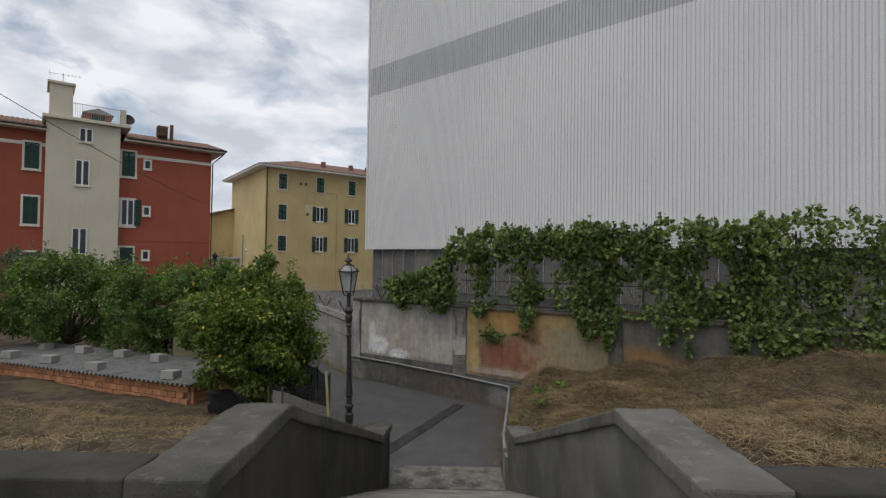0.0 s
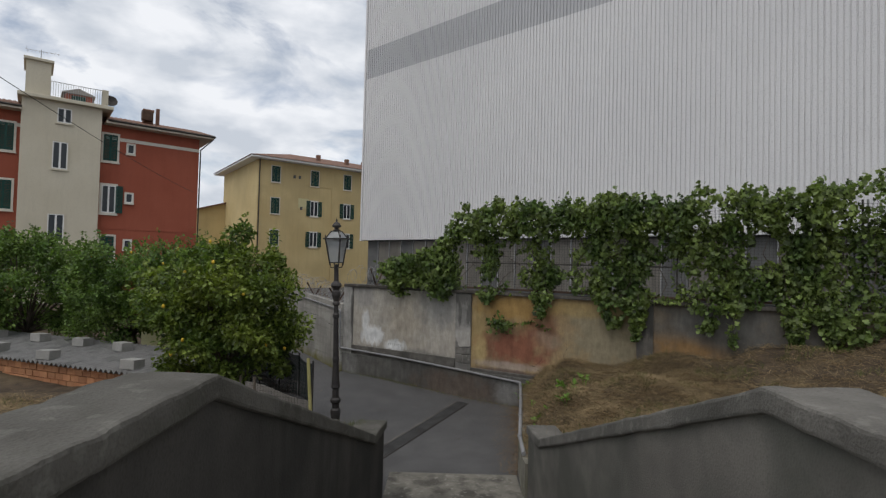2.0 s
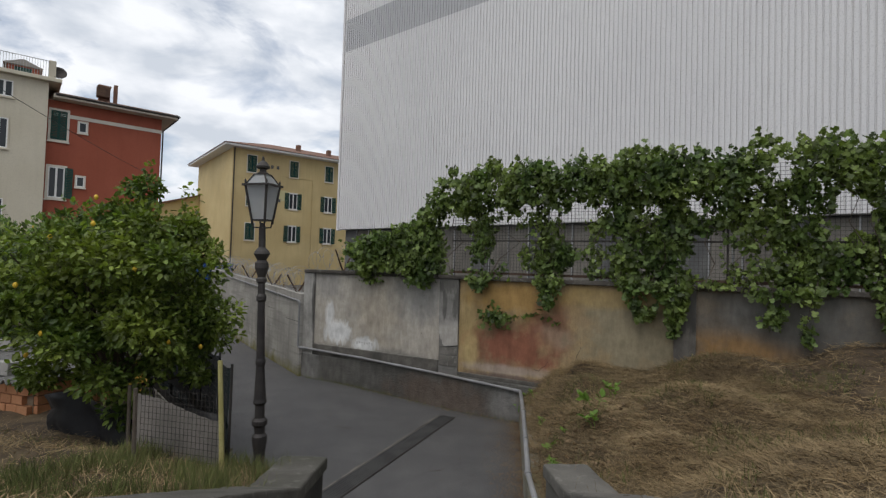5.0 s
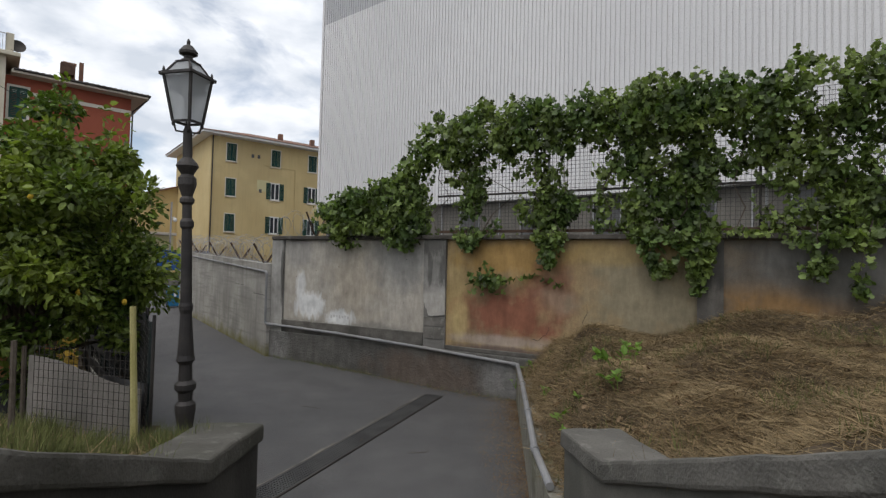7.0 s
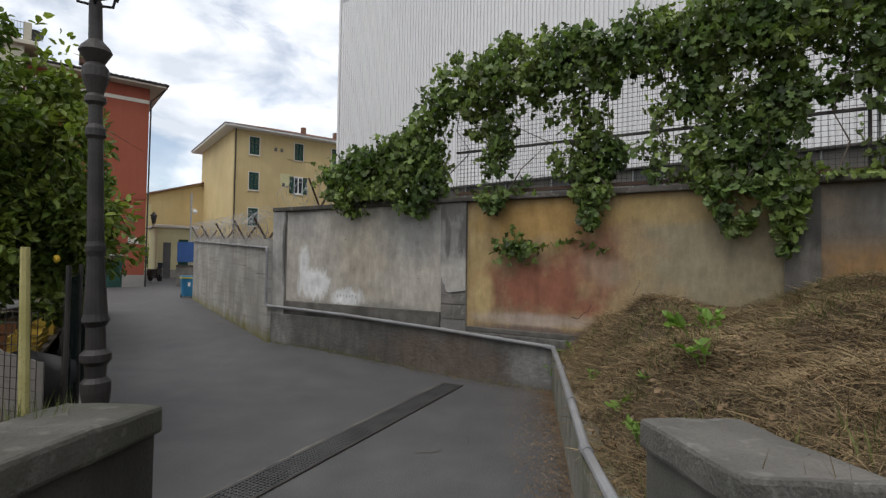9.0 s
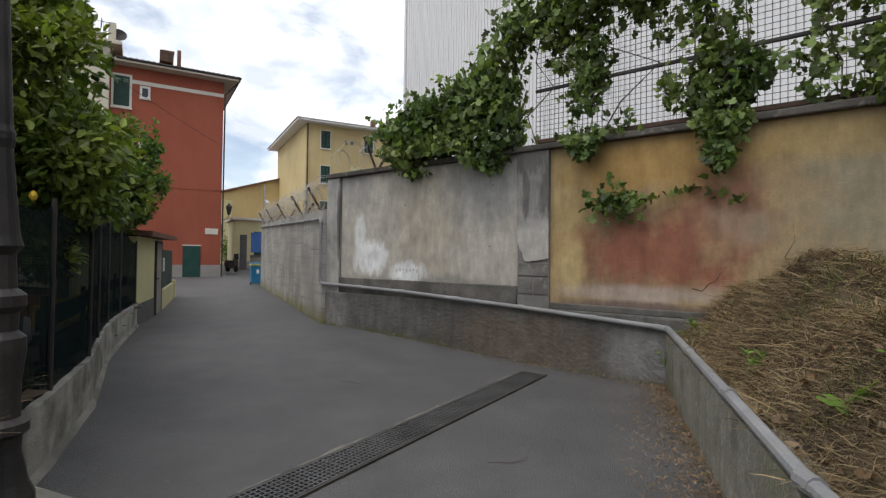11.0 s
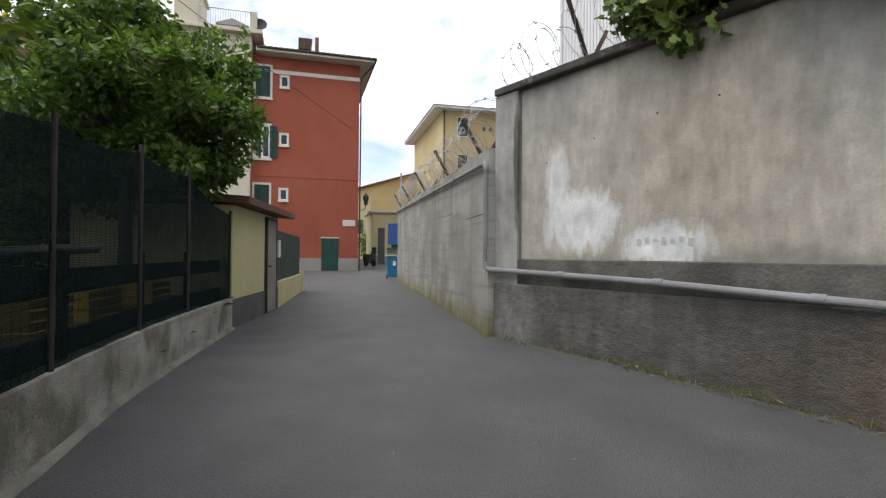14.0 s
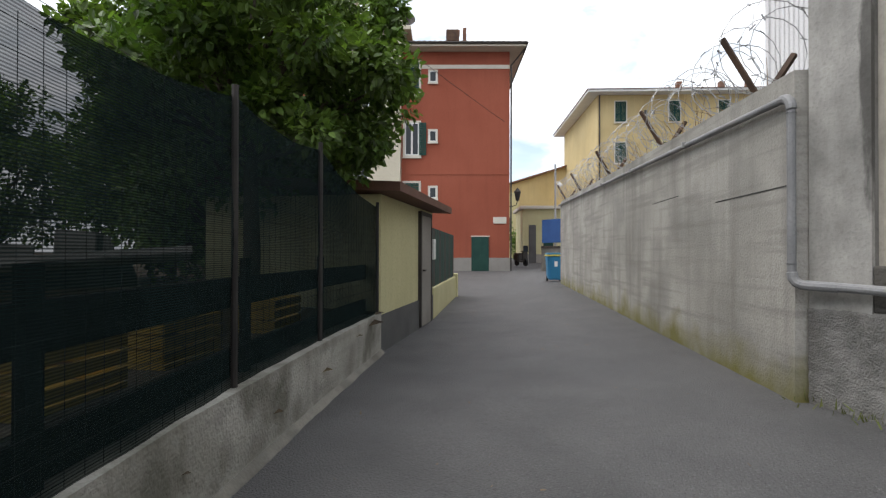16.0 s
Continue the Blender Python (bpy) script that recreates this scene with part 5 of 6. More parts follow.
POSTS = [(-3.12, 13.55, 2.15), (-3.7, 14.5, 2.15), (-4.6, 15.85, 2.15), (-5.55, 17.0, 2.18), (-6.66, 18.4, 2.34), (-7.58, 19.72, 2.34), (-8.72, 21.5, 2.0)]
for px, py, pt in POSTS:
    bm = bmesh.new()
    tube(bm, [(px - 0.06, py + 0.04, 0.3), (px - 0.06, py + 0.04, pt)], 0.021, 8)
    part("post", bm, M_LAMP, net, "thin dark steel post")
for (ax, ay, az), (bx, by, bz) in zip(POSTS, POSTS[1:]):
    vs, fs = [], []
    nu, nv_ = 14, 10
    for i in range(nu + 1):
        u = i / nu
        top = az * (1 - u) + bz * u - 0.06 - 0.07 * 4 * u * (1 - u)
        for j in range(nv_ + 1):
            v = j / nv_
            b = 0.012 * math.sin(u * 9 + j) * math.sin(math.pi * v) + 0.006 * math.sin(7 * v + u * 17)
            d = Vector((by - ay, -(bx - ax))).normalized() * b
            vs.append((ax + (bx - ax) * u - 0.08 + d.x, ay + (by - ay) * u + 0.05 + d.y, 0.5 + (top - 0.5) * v))
    for i in range(nu):
        for j in range(nv_):
            a = i * (nv_ + 1) + j
            fs.append((a, a + nv_ + 1, a + nv_ + 2, a + 1))
    me = raw_mesh("netting", vs, fs, M_NET)
    me.shade_smooth()
    part("netting", me, M_NET, net, "dark green woven shade net")
    wr = bmesh.new()
    L = math.hypot(bx - ax, by - ay)
    off = Vector((-0.14, 0.09, 0))
    for i in range(int(L / 0.1)):
        u = i * 0.1 / L
        rod(wr, Vector((ax + (bx - ax) * u, ay + (by - ay) * u, 0.5)) + off, Vector((ax + (bx - ax) * u, ay + (by - ay) * u, az * (1 - u) + bz * u - 0.12)) + off, 0.001)
    for j in range(19):
        z = 0.55 + j * 0.1
        if z < min(az, bz):
            rod(wr, Vector((ax, ay, z)) + off, Vector((bx, by, z)) + off, 0.001)
    part("wire_mesh", wr, M_DARKMETAL, net)

# ---- small shed by the lane ----
SA, SB = Vector((-8.8, 21.62)), Vector((-10.45, 24.6))
SL = (SB - SA).length
shed = thing("garden_shed", along(SB, SA), "small pale yellow shed with brown roof edge", "shed")
part("wall", boxes((0, SL, -2.6, 0, -0.1, 2.12)), M_SHED, shed, "pale yellow rendered wall")
part("plinth", boxes((-0.01, SL + 0.015, -2.6, 0.02, -0.1, 0.5)), M_DARKPLINTH, shed, "dark grey plinth")
part("roof", prism(bmesh.new(), [(-0.25, 0.35), (SL + 0.3, 0.35), (SL + 0.3, -2.9), (-0.25, -2.9)], [2.12, 2.12, 2.3, 2.3], [2.24, 2.24, 2.42, 2.42]), M_BROWN, shed, "brown edged roof slab")
sd = part("door", boxes((0.35, 1.15, 0.0, 0.05, 0.02, 2.0), bevel=0.008), M_GREYPLINTH, shed, "grey metal door")
part("handle", boxes((0.95, 1.06, 0.05, 0.09, 1.0, 1.03)), M_DARKMETAL, sd)
part("door_frame", boxes((0.28, 0.35, -0.02, 0.06, 0.02, 2.06), (1.15, 1.22, -0.02, 0.06, 0.02, 2.06), (0.28, 1.22, -0.02, 0.061, 2.0, 2.07)), M_DARKMETAL, sd)
part("meter_box", boxes((0.02, 0.22, 0.0, 0.08, 1.2, 1.6), bevel=0.01), M_WHITE, shed)
FA, FB = Vector((-10.5, 24.7)), Vector((-13.3, 29.0))
FL = (FB - FA).length
pf = thing("panel_fence", along(FB, FA), "dark green panel fence on low pale yellow wall", "fence")
part("low_wall", boxes((0, FL, -0.22, 0, -0.1, 0.62), bevel=0.015), M_SHED, pf, "pale yellow low wall")
for i in range(14):
    x0 = FL * i / 14
    part("board", boxes((x0 + 0.02, x0 + FL / 14 - 0.02, -0.1, -0.06, 0.62, 1.85)), M_GREEN if i % 3 else M_DARKMETAL, pf)
part("low_pier", boxes((-0.3, 0.0, -0.3, 0.05, -0.1, 0.7)), M_SHED, pf)

# ---- things behind the netting ----
for x, y, r in ((-6.2, 17.3, 123), (-6.75, 18.1, 120), (-7.5, 19.3, 123)):
    c = thing("plastic_crate", pose(x - 0.65, y + 0.25, 0.62, 0, 0, r), "yellow slatted plastic crate on a dark bench", "crate", "crates behind the netting")
    part("base", boxes((-0.3, 0.3, -0.2, 0.2, 0.0, 0.03)), M_CRATE, c)
    for z in (0.04, 0.13, 0.22):
        part("slat", boxes((-0.3, 0.3, -0.2, -0.18, z, z + 0.07), (-0.3, 0.3, 0.18, 0.2, z, z + 0.07), (-0.3, -0.28, -0.2, 0.2, z, z + 0.07), (0.28, 0.3, -0.2, 0.2, z, z + 0.07)), M_CRATE, c)
bench = thing("garden_bench", pose(-7.35, 18.35, 0.2, 0, 0, 123), "dark plank bench behind the netting fence", "bench")
part("top", boxes((-2.2, 2.2, -0.25, 0.25, 0.36, 0.42)), M_BARK, bench)
for x in (-2.0, 0, 2.0):
    part("leg", boxes((x - 0.05, x + 0.05, -0.2, 0.2, -0.1, 0.36)), M_BARK, bench)

rail = thing("plank_rail", label="dark weathered horizontal planks behind the netting", category="fence")
M_DARKWOOD = material("dark_tarred_wood", (0.012, 0.011, 0.01), (0.022, 0.02, 0.018), 3.0, 0.9, 0.4, 30)
for (ax, ay, _a), (bx, by, _b) in zip(POSTS[1:], POSTS[2:]):
    m = along((ax - 0.45, ay + 0.28), (bx - 0.45, by + 0.28))
    L = math.hypot(bx - ax, by - ay)
    for z in (0.28, 0.52, 0.98):
        part("plank", boxes((0.0, L, -0.02, 0.02, z, z + 0.19), m=m), M_DARKWOOD, rail)
    part("upright", boxes((-0.04, 0.04, -0.07, -0.025, 0.2, 1.3), m=m), M_DARKWOOD, rail)

# ---- brick hut with corrugated roof ----
HA, HB = Vector((-8.15, 16.0)), Vector((-17.0, 19.05))
HL = 11.5
hut = thing("brick_hut", along(HA, HB), "low brick hut under a corrugated cement roof", "hut")
part("wall", boxes((0.25, HL, -2.3, -0.28, 0.0, 1.1)), M_MORTAR, hut)
vs, fs = [], []
nrib = int(HL / 0.2)
for i in range(nrib * 6 + 1):
    x = HL * i / (nrib * 6)
    h = 0.05 * math.sin(2 * math.pi * i / 6)
    vs += [(x, 0.05, 1.14 + h), (x, -2.6, 1.34 + h), (x, 0.05, 1.125 + h), (x, -2.6, 1.325 + h)]
    if i:
        a = 4 * (i - 1)
        fs += [(a, a + 4, a + 5, a + 1), (a + 3, a + 7, a + 6, a + 2), (a, a + 2, a + 6, a + 4)]
me = raw_mesh("roof", vs, fs, M_FIBRE)
part("roof", me, M_FIBRE, hut, "grey corrugated fibre-cement roof")
for i, (x, y, r) in enumerate(((1.1, -0.3, 4), (3.3, -1.75, -6), (5.2, -1.8, 3), (4.5, -0.25, 8), (7.3, -1.8, 0), (7.1, -0.4, 12), (9.4, -1.7, -5), (9.3, -0.4, 5))):
    b = thing("cement_block", hut.matrix_world @ pose(x, y, 1.17 - 0.075 * y, 3, 0, r), "hollow grey cement block weighing down the roof", "block", "blocks on the hut roof")
    bm = bmesh.new()
    box(bm, -0.25, 0.25, -0.19, 0.19, 0.0, 0.27, bevel=0.012)
    part("block", bm, M_BLOCK, b)
    # flat dark plates on the solid face paint in the shade of its cores
    part("hollow", boxes((-0.19, -0.02, -0.193, -0.189, 0.05, 0.22), (0.02, 0.19, -0.193, -0.189, 0.05, 0.22)), M_DARKPLINTH, b)
brick_me = mesh_of("brick", boxes((-0.155, 0.155, -0.06, 0.06, -0.088, 0.088), bevel=0.008), M_BRICK)
for row in range(5):
    for i in range(34):
        x = 0.42 + i * 0.33 + (0.165 if row % 2 else 0)
        if x > HL - 0.2:
            continue
        b = part("brick", brick_me, M_BRICK, hut)
        b.location = (x, -0.235 + random.uniform(-0.008, 0.008), 0.13 + row * 0.198)
for row in range(5):
    for i in range(6):
        b = part("brick", brick_me, M_BRICK, hut)
        b.location = (0.2 + random.uniform(-0.006, 0.006), -0.45 - i * 0.33, 0.13 + row * 0.198)
        b.rotation_euler = (0, 0, math.pi / 2)

# ---- bits of fencing by the lamp ----
bm = bmesh.new()
tube(bm, [(-3.0, 12.95, 0.3), (-3.06, 13.0, 1.2), (-3.16, 13.08, 2.3)], 0.042, 8, 0.034)
solo("bamboo_pole", bm, M_BAMBOO, "thick yellow-green bamboo pole stuck upright in grass", "pole")
for x, y, h in ((-4.15, 12.75, 1.95), (-4.9, 13.9, 1.7)):
    bm = bmesh.new()
    tube(bm, [(x, y, 0.5), (x - 0.02, y, h)], 0.032, 7, 0.028)
    solo("wooden_stake", bm, M_BARK, "weathered grey wooden stake of a makeshift fence", "stake", "fence stakes")
vs, fs = [], []
for i in range(25):
    u = i / 24
    h = 0.012 * math.sin(u * 50)
    vs += [(-4.75 + 1.6 * u, 13.75 - 0.45 * u + h, 0.5), (-4.75 + 1.6 * u, 13.75 - 0.45 * u + h, 1.62 - 0.28 * u + 0.03 * math.sin(u * 6))]
    if i:
        fs.append((2 * i - 2, 2 * i, 2 * i + 1, 2 * i - 1))
sheet = solo("fence_sheet", raw_mesh("fence_sheet", vs, fs, M_PANEL), M_PANEL, "stained grey fibre sheet used as garden fence", "sheet")
md = sheet.modifiers.new("thick", "SOLIDIFY")
md.thickness = 0.012
bm = bmesh.new()
for i in range(22):
    u = i / 21
    rod(bm, (-4.5 + 1.45 * u, 13.5 - 0.4 * u, 0.55), (-4.5 + 1.45 * u, 13.5 - 0.4 * u, 1.8), 0.0025)
for j in range(14):
    rod(bm, (-4.5, 13.5, 0.6 + 0.09 * j), (-3.05, 13.1, 0.6 + 0.09 * j), 0.0025)
solo("wire_netting", bm, M_DARKMETAL, "dark thin wire netting tied to stakes", "netting")
vs, fs = [], []
for i in range(21):
    for j in range(7):
        u, v = i / 20, j / 6
        vs.append((-7.2 + 3.8 * u + 0.05 * math.sin(11 * v + u * 5), 15.2 - 1.25 * u + 0.1 * math.sin(u * 23 + v * 3), 0.35 + (0.8 + 0.15 * math.sin(u * 9)) * v))
for i in range(20):
    for j in range(6):
        a = i * 7 + j
        fs.append((a, a + 7, a + 8, a + 1))
M_BLACKSHEET = material("black_plastic_sheet", (0.012, 0.012, 0.013), (0.02, 0.02, 0.022), 2.0, 0.55, 0.3, 12)
me = raw_mesh("plastic_sheet", vs, fs, M_BLACKSHEET)
me.shade_smooth()
sh = solo("plastic_sheet", me, M_BLACKSHEET, "black plastic sheet strung between garden stakes", "sheet")
md = sh.modifiers.new("thick", "SOLIDIFY")
md.thickness = 0.006

# ---- razor wire on the walls ----
def coil(name, m, x0, x1, z, r, label, turns_per_m=5.2, seed=0, rise=0.0):
    """Loose loops of barbed wire on V-shaped irons."""
    t = thing(name, m, label, "barbed wire")
    rg = random.Random(seed)
    bm = bmesh.new()
    n = int((x1 - x0) * turns_per_m * 16)
    pts = []
    for i in range(n + 1):
        u = i / 16
        rr = r * (1 + 0.18 * math.sin(u * 1.7 + seed) + 0.1 * math.sin(u * 0.53))
        a = 2 * math.pi * u
        pts.append((x0 + (x1 - x0) * i / n + 0.12 * math.sin(a * 0.5), -0.15 + rr * math.cos(a), z + rise * i / n + rr * 0.95 + rr * math.sin(a)))
    tube(bm, pts, 0.0048, 3)
    for p in pts[::3]:
        d = Vector((rg.uniform(-1, 1), rg.uniform(-1, 1), rg.uniform(-1, 1))).normalized() * 0.03
        rod(bm, Vector(p) - d, Vector(p) + d, 0.005)
    part("wire", bm, M_GALV, t, "galvanised barbed wire loops")
    return t


def vee(t, x, z, h=0.62):
    for sgn in (1, -1):
        bm = bmesh.new()
        y1 = -0.15 + sgn * h * 0.62
        k = h if sgn > 0 else h * 0.7
        if sgn < 0:
            y1 = -0.15 - h * 0.5
        tube(bm, [(x, -0.15, z - 0.05), (x, y1, z + k)], 0.032, 4)
        part("iron_bracket", bm, M_RUST, t, "rusty angle iron bracket")


t = coil("razor_wire", along(CA, CB), 0.0, CL, 2.78, 0.33, "tangled barbed wire coils on rusty irons", seed=2, rise=0.46)
for x in (0.65, 3.4, 6.9, 10.8, 14.2):
    vee(t, x, 2.74 + 0.031 * x, 0.56)
t = coil("razor_wire", WALL_M, LEN - 2.6, LEN - 0.1, TOP + 0.1, 0.34, "barbed wire coil at the end of the wall", 4.6, 5)
vee(t, LEN - 1.4, TOP + 0.1)
dead = bmesh.new()
rg = random.Random(5)
for i in range(110):
    x = rg.uniform(0.5, CL)
    a = Vector((x, -0.2 + rg.uniform(-0.15, 0.1), 2.72 + 0.031 * x))
    b = a + Vector((rg.uniform(-0.5, 0.5), rg.uniform(-0.2, 0.3), rg.uniform(0.1, 0.55)))
    tube(dead, [a, (a + b) / 2 + Vector((0, 0, 0.06)), b], 0.006, 3, 0.002, caps=False)
solo("dry_creeper", dead, M_LEAFDRY, "dry leafless creeper tangled in the barbed wire", "creeper", kind="stuff", m=along(CA, CB))
M_CRACK = material("dark_crack", (0.05, 0.048, 0.045), (0.07, 0.067, 0.06), 3, 0.95, 0.2, 40)
part("pour_joint", boxes((-0.1, 1.3, -0.001, 0.003, 1.86, 1.872), (2.4, 3.5, -0.001, 0.003, 2.05, 2.06)), M_CRACK, cast)

# ---- straw and grass ----
rng = np.random.default_rng(33)


def in_poly(poly, x, y):
    r = False
    for (ax, ay), (bx, by) in zip(poly, poly[1:] + poly[:1]):
        if (ay > y) != (by > y) and x < (bx - ax) * (y - ay) / (by - ay) + ax:
            r = not r
    return r


def blades(name, poly, fn, box_, count, length, mat, label, flat=True, cond=None, width=0.008, template=BLADE):
    p, k = [], 0
    while len(p) < count and k < count * 30:
        k += 1
        x, y = rng.uniform(box_[0], box_[1]), rng.uniform(box_[2], box_[3])
        if in_poly(poly, x, y) and (cond is None or cond(x, y)):
            p.append((x, y, fn(x, y) + rng.uniform(-0.01, 0.05)))
    p = np.array(p)
    n = len(p)
    if flat:
        ahead = rng.normal(size=(n, 3)) * [1, 1, 0.32] + [0, 0, 0.22]
        up = rng.normal(size=(n, 3)) * 0.4 + [0, 0, 1]
    else:
        ahead = rng.normal(size=(n, 3)) * 0.35 + [0, 0, 1]
        up = rng.normal(size=(n, 3)) * [1, 1, 0.2]
    sz = rng.uniform(0.5, 1.3, n) * length
    return solo(name, scatter(name, template, p, ahead, up, sz, mat, None if width is None else rng.uniform(0.6, 1.4, n) * width), mat, label, "grass", kind="stuff")


BENT = (np.array([(-0.5, 0, 0), (0.5, 0, 0), (0.45, 0.35, 0.09), (-0.45, 0.35, 0.09), (0.35, 0.7, 0.1), (-0.35, 0.7, 0.1), (0.0, 1.0, 0.02)]), [(0, 1, 2, 3), (3, 2, 4, 5), (5, 4, 6)])


def swathes(name, poly, fn, box_, count, each, length, mat, label, cond=None, width=0.006, spread=0.13):
    """Mown straw in raked wisps: the stalks of a wisp lie roughly one way, on and over one another."""
    pos, ahead, k = [], [], 0
    while len(pos) < count * each and k < count * 30:
        k += 1
        cx, cy = rng.uniform(box_[0], box_[1]), rng.uniform(box_[2], box_[3])
        if not in_poly(poly, cx, cy) or cy < 4.2 or (cy < 12.1 and abs(cx) < 2.5 - 0.068 * (cy - 5)) or (cond is not None and rng.random() > cond(cx, cy)):
            continue
        a, lift = rng.uniform(0, 2 * math.pi), rng.uniform(0.0, 0.08)
        for _ in range(each):
            x, y = cx + rng.normal() * spread, cy + rng.normal() * spread
            if not in_poly(poly, x, y):
                x, y = cx, cy
            t = a + rng.normal() * 0.8
            pos.append((x, y, fn(x, y) + lift * rng.random() + rng.uniform(-0.005, 0.03)))
            ahead.append((math.cos(t), math.sin(t), rng.normal() * 0.16 + 0.1))
    pos, ahead = np.array(pos), np.array(ahead)
    n = len(pos)
    up = rng.normal(size=(n, 3)) * 0.45 + [0, 0, 1]
    me = scatter(name, BENT, pos, ahead, up, rng.uniform(0.45, 1.4, n) * length, mat, rng.uniform(0.6, 1.5, n) * width)
    return solo(name, me, mat, label, "straw", kind="stuff")


thick = lambda x, y: 0.62 + 1.1 * noise.noise((x * 1.3, y * 1.3, 3)) + 0.7 * noise.noise((x * 3.6, y * 3.6, 8))
swathes("straw", RIGHT_POLY, right_ground, (1.4, 12.5, 3.7, 18.2), 2400, 24, 0.22, M_STRAW, "mown dry straw raked over the bank", lambda x, y: 0.3 + 0.6 * thick(x, y), 0.006, 0.22)
swathes("straw", RIGHT_POLY, right_ground, (1.4, 6.0, 10.5, 18.2), 4200, 28, 0.15, M_STRAW, "thick mown straw above the kerb", lambda x, y: 0.5 + 0.5 * thick(x, y), 0.0036, 0.16)
swathes("straw", RIGHT_POLY, right_ground, (1.9, 6.5, 3.7, 10.5), 1100, 24, 0.22, M_STRAW, "mown straw beside the parapet", lambda x, y: 0.3 + 0.6 * thick(x, y), 0.005, 0.22)
blades("straw", RIGHT_POLY, right_ground, (1.4, 12, 4, 18.2), 1800, 0.24, M_STRAW, "dry stalks standing on the bank", flat=False, width=0.004)
swathes("straw", LEFT_POLY, left_height, (-14, -1.6, 3.7, 15.9), 2000, 18, 0.19, M_STRAW, "mown dry straw lying on the slope", lambda x, y: (0.6 + 0.7 * noise.noise((x * 0.8, y * 0.8, 6))) * (y < 15.6 - 0.34 * (x + 8.2) * (x < -8.2)), 0.0065, 0.3)
patch = lambda x, y: noise.noise((x * 0.9, y * 0.9, 7)) > 0.12
blades("grass", RIGHT_POLY, right_ground, (1.4, 12, 4, 18.2), 11000, 0.14, M_GRASS, "sparse green grass in the straw", flat=False, cond=patch, width=0.008)
blades("grass", LEFT_POLY, left_height, (-4.6, -1.7, 9.8, 13.6), 9000, 0.26, M_GRASS, "tufts of green grass by the lamp", flat=False, width=0.007, cond=lambda x, y: noise.noise((x * 2.2, y * 2.2, 5)) > 0.0)
blades("straw", LEFT_POLY, left_height, (-4.6, -1.7, 9.5, 13.6), 8000, 0.26, M_STRAW, "dry straw among the grass tufts", width=0.007)
blades("grass", LEFT_POLY, left_height, (-12, -1.7, 4, 15.5), 3000, 0.14, M_GRASS, "sparse green grass on the slope", flat=False, cond=patch, width=0.007)
CURLED = (VINE[0] * [0.8, 1, 5], VINE[1])
blades("dead_leaves", RIGHT_POLY, lambda x, y: right_ground(x, y) + 0.04, (1.6, 3.4, 12.0, 14.6), 280, 0.07, M_LEAFDRY, "curled dead leaves on the bank", width=None, template=CURLED)
edge = [(1.35, 12.9), (1.75, 15.5), (2.1, 18.1), (1.2, 18.6), (0.9, 16.5), (1.0, 13)]
blades("leaf_litter", edge, lambda x, y: 0.004, (0.9, 2.2, 12.9, 18.6), 5200, 0.045, M_LEAFDRY, "dry leaf litter along the kerb", width=0.008, cond=lambda x, y: rng.random() < math.exp((x - 1.3 - 0.135 * (y - 12.2)) / 0.2))
lane = [(-8, 21), (-3.4, 14.3), (-1.3, 13), (1.4, 13), (2, 18), (-4, 21.3), (-9, 28), (-11, 26)]
blades("lane_litter", lane, lambda x, y: ground_z(x, y) + 0.003, (-11, 2, 13, 28), 170, 0.04, M_LEAFDRY, "scattered dry leaves and twigs on asphalt", width=0.008)
wall_foot = [tuple(WL + WDIR * q + Vector((-0.5023, -0.8647)) * w) for q, w in ((1.8, 0.05), (7.1, 0.05), (7.1, 0.34), (1.8, 0.12))]
blades("leaf_litter", wall_foot, lambda x, y: ground_z(x, y) + 0.004, (-2.9, 2.2, 17.5, 21), 420, 0.06, M_STRAW, "dry stalks and leaves along the wall foot", width=0.01)
for x, y, r, k in ((-0.1, 15.0, 20, 1), (0.55, 15.4, 100, 2), (-1.9, 17.3, 150, 3)):
    tg, bm = random.Random(k), bmesh.new()
    tube(bm, [(0.11 * i, 0.03 * math.sin(i * 1.3 + k), 0.012) for i in range(6)], 0.006, 5, 0.003)
    for i in (2, 3, 4):
        tube(bm, [(0.11 * i, 0.03 * math.sin(i * 1.3 + k), 0.012), (0.11 * i + 0.12, tg.choice((-0.12, 0.12)), 0.02)], 0.004, 4, 0.002)
    solo("fallen_twig", bm, M_BARK, "thin dry forked twig lying on the asphalt", "twig", "fallen twigs", m=pose(x, y, 0.0, 0, 0, r) @ Matrix.Scale(0.65, 4))
blades("weeds", [(-4.2, 21.75), (2.1, 18.1), (2.05, 17.9), (-4.3, 21.5)], lambda x, y: ground_z(x, y), (-4.3, 2.1, 17.9, 21.75), 500, 0.07, M_GRASS, "small weeds at the foot of the wall", flat=False, width=0.01)


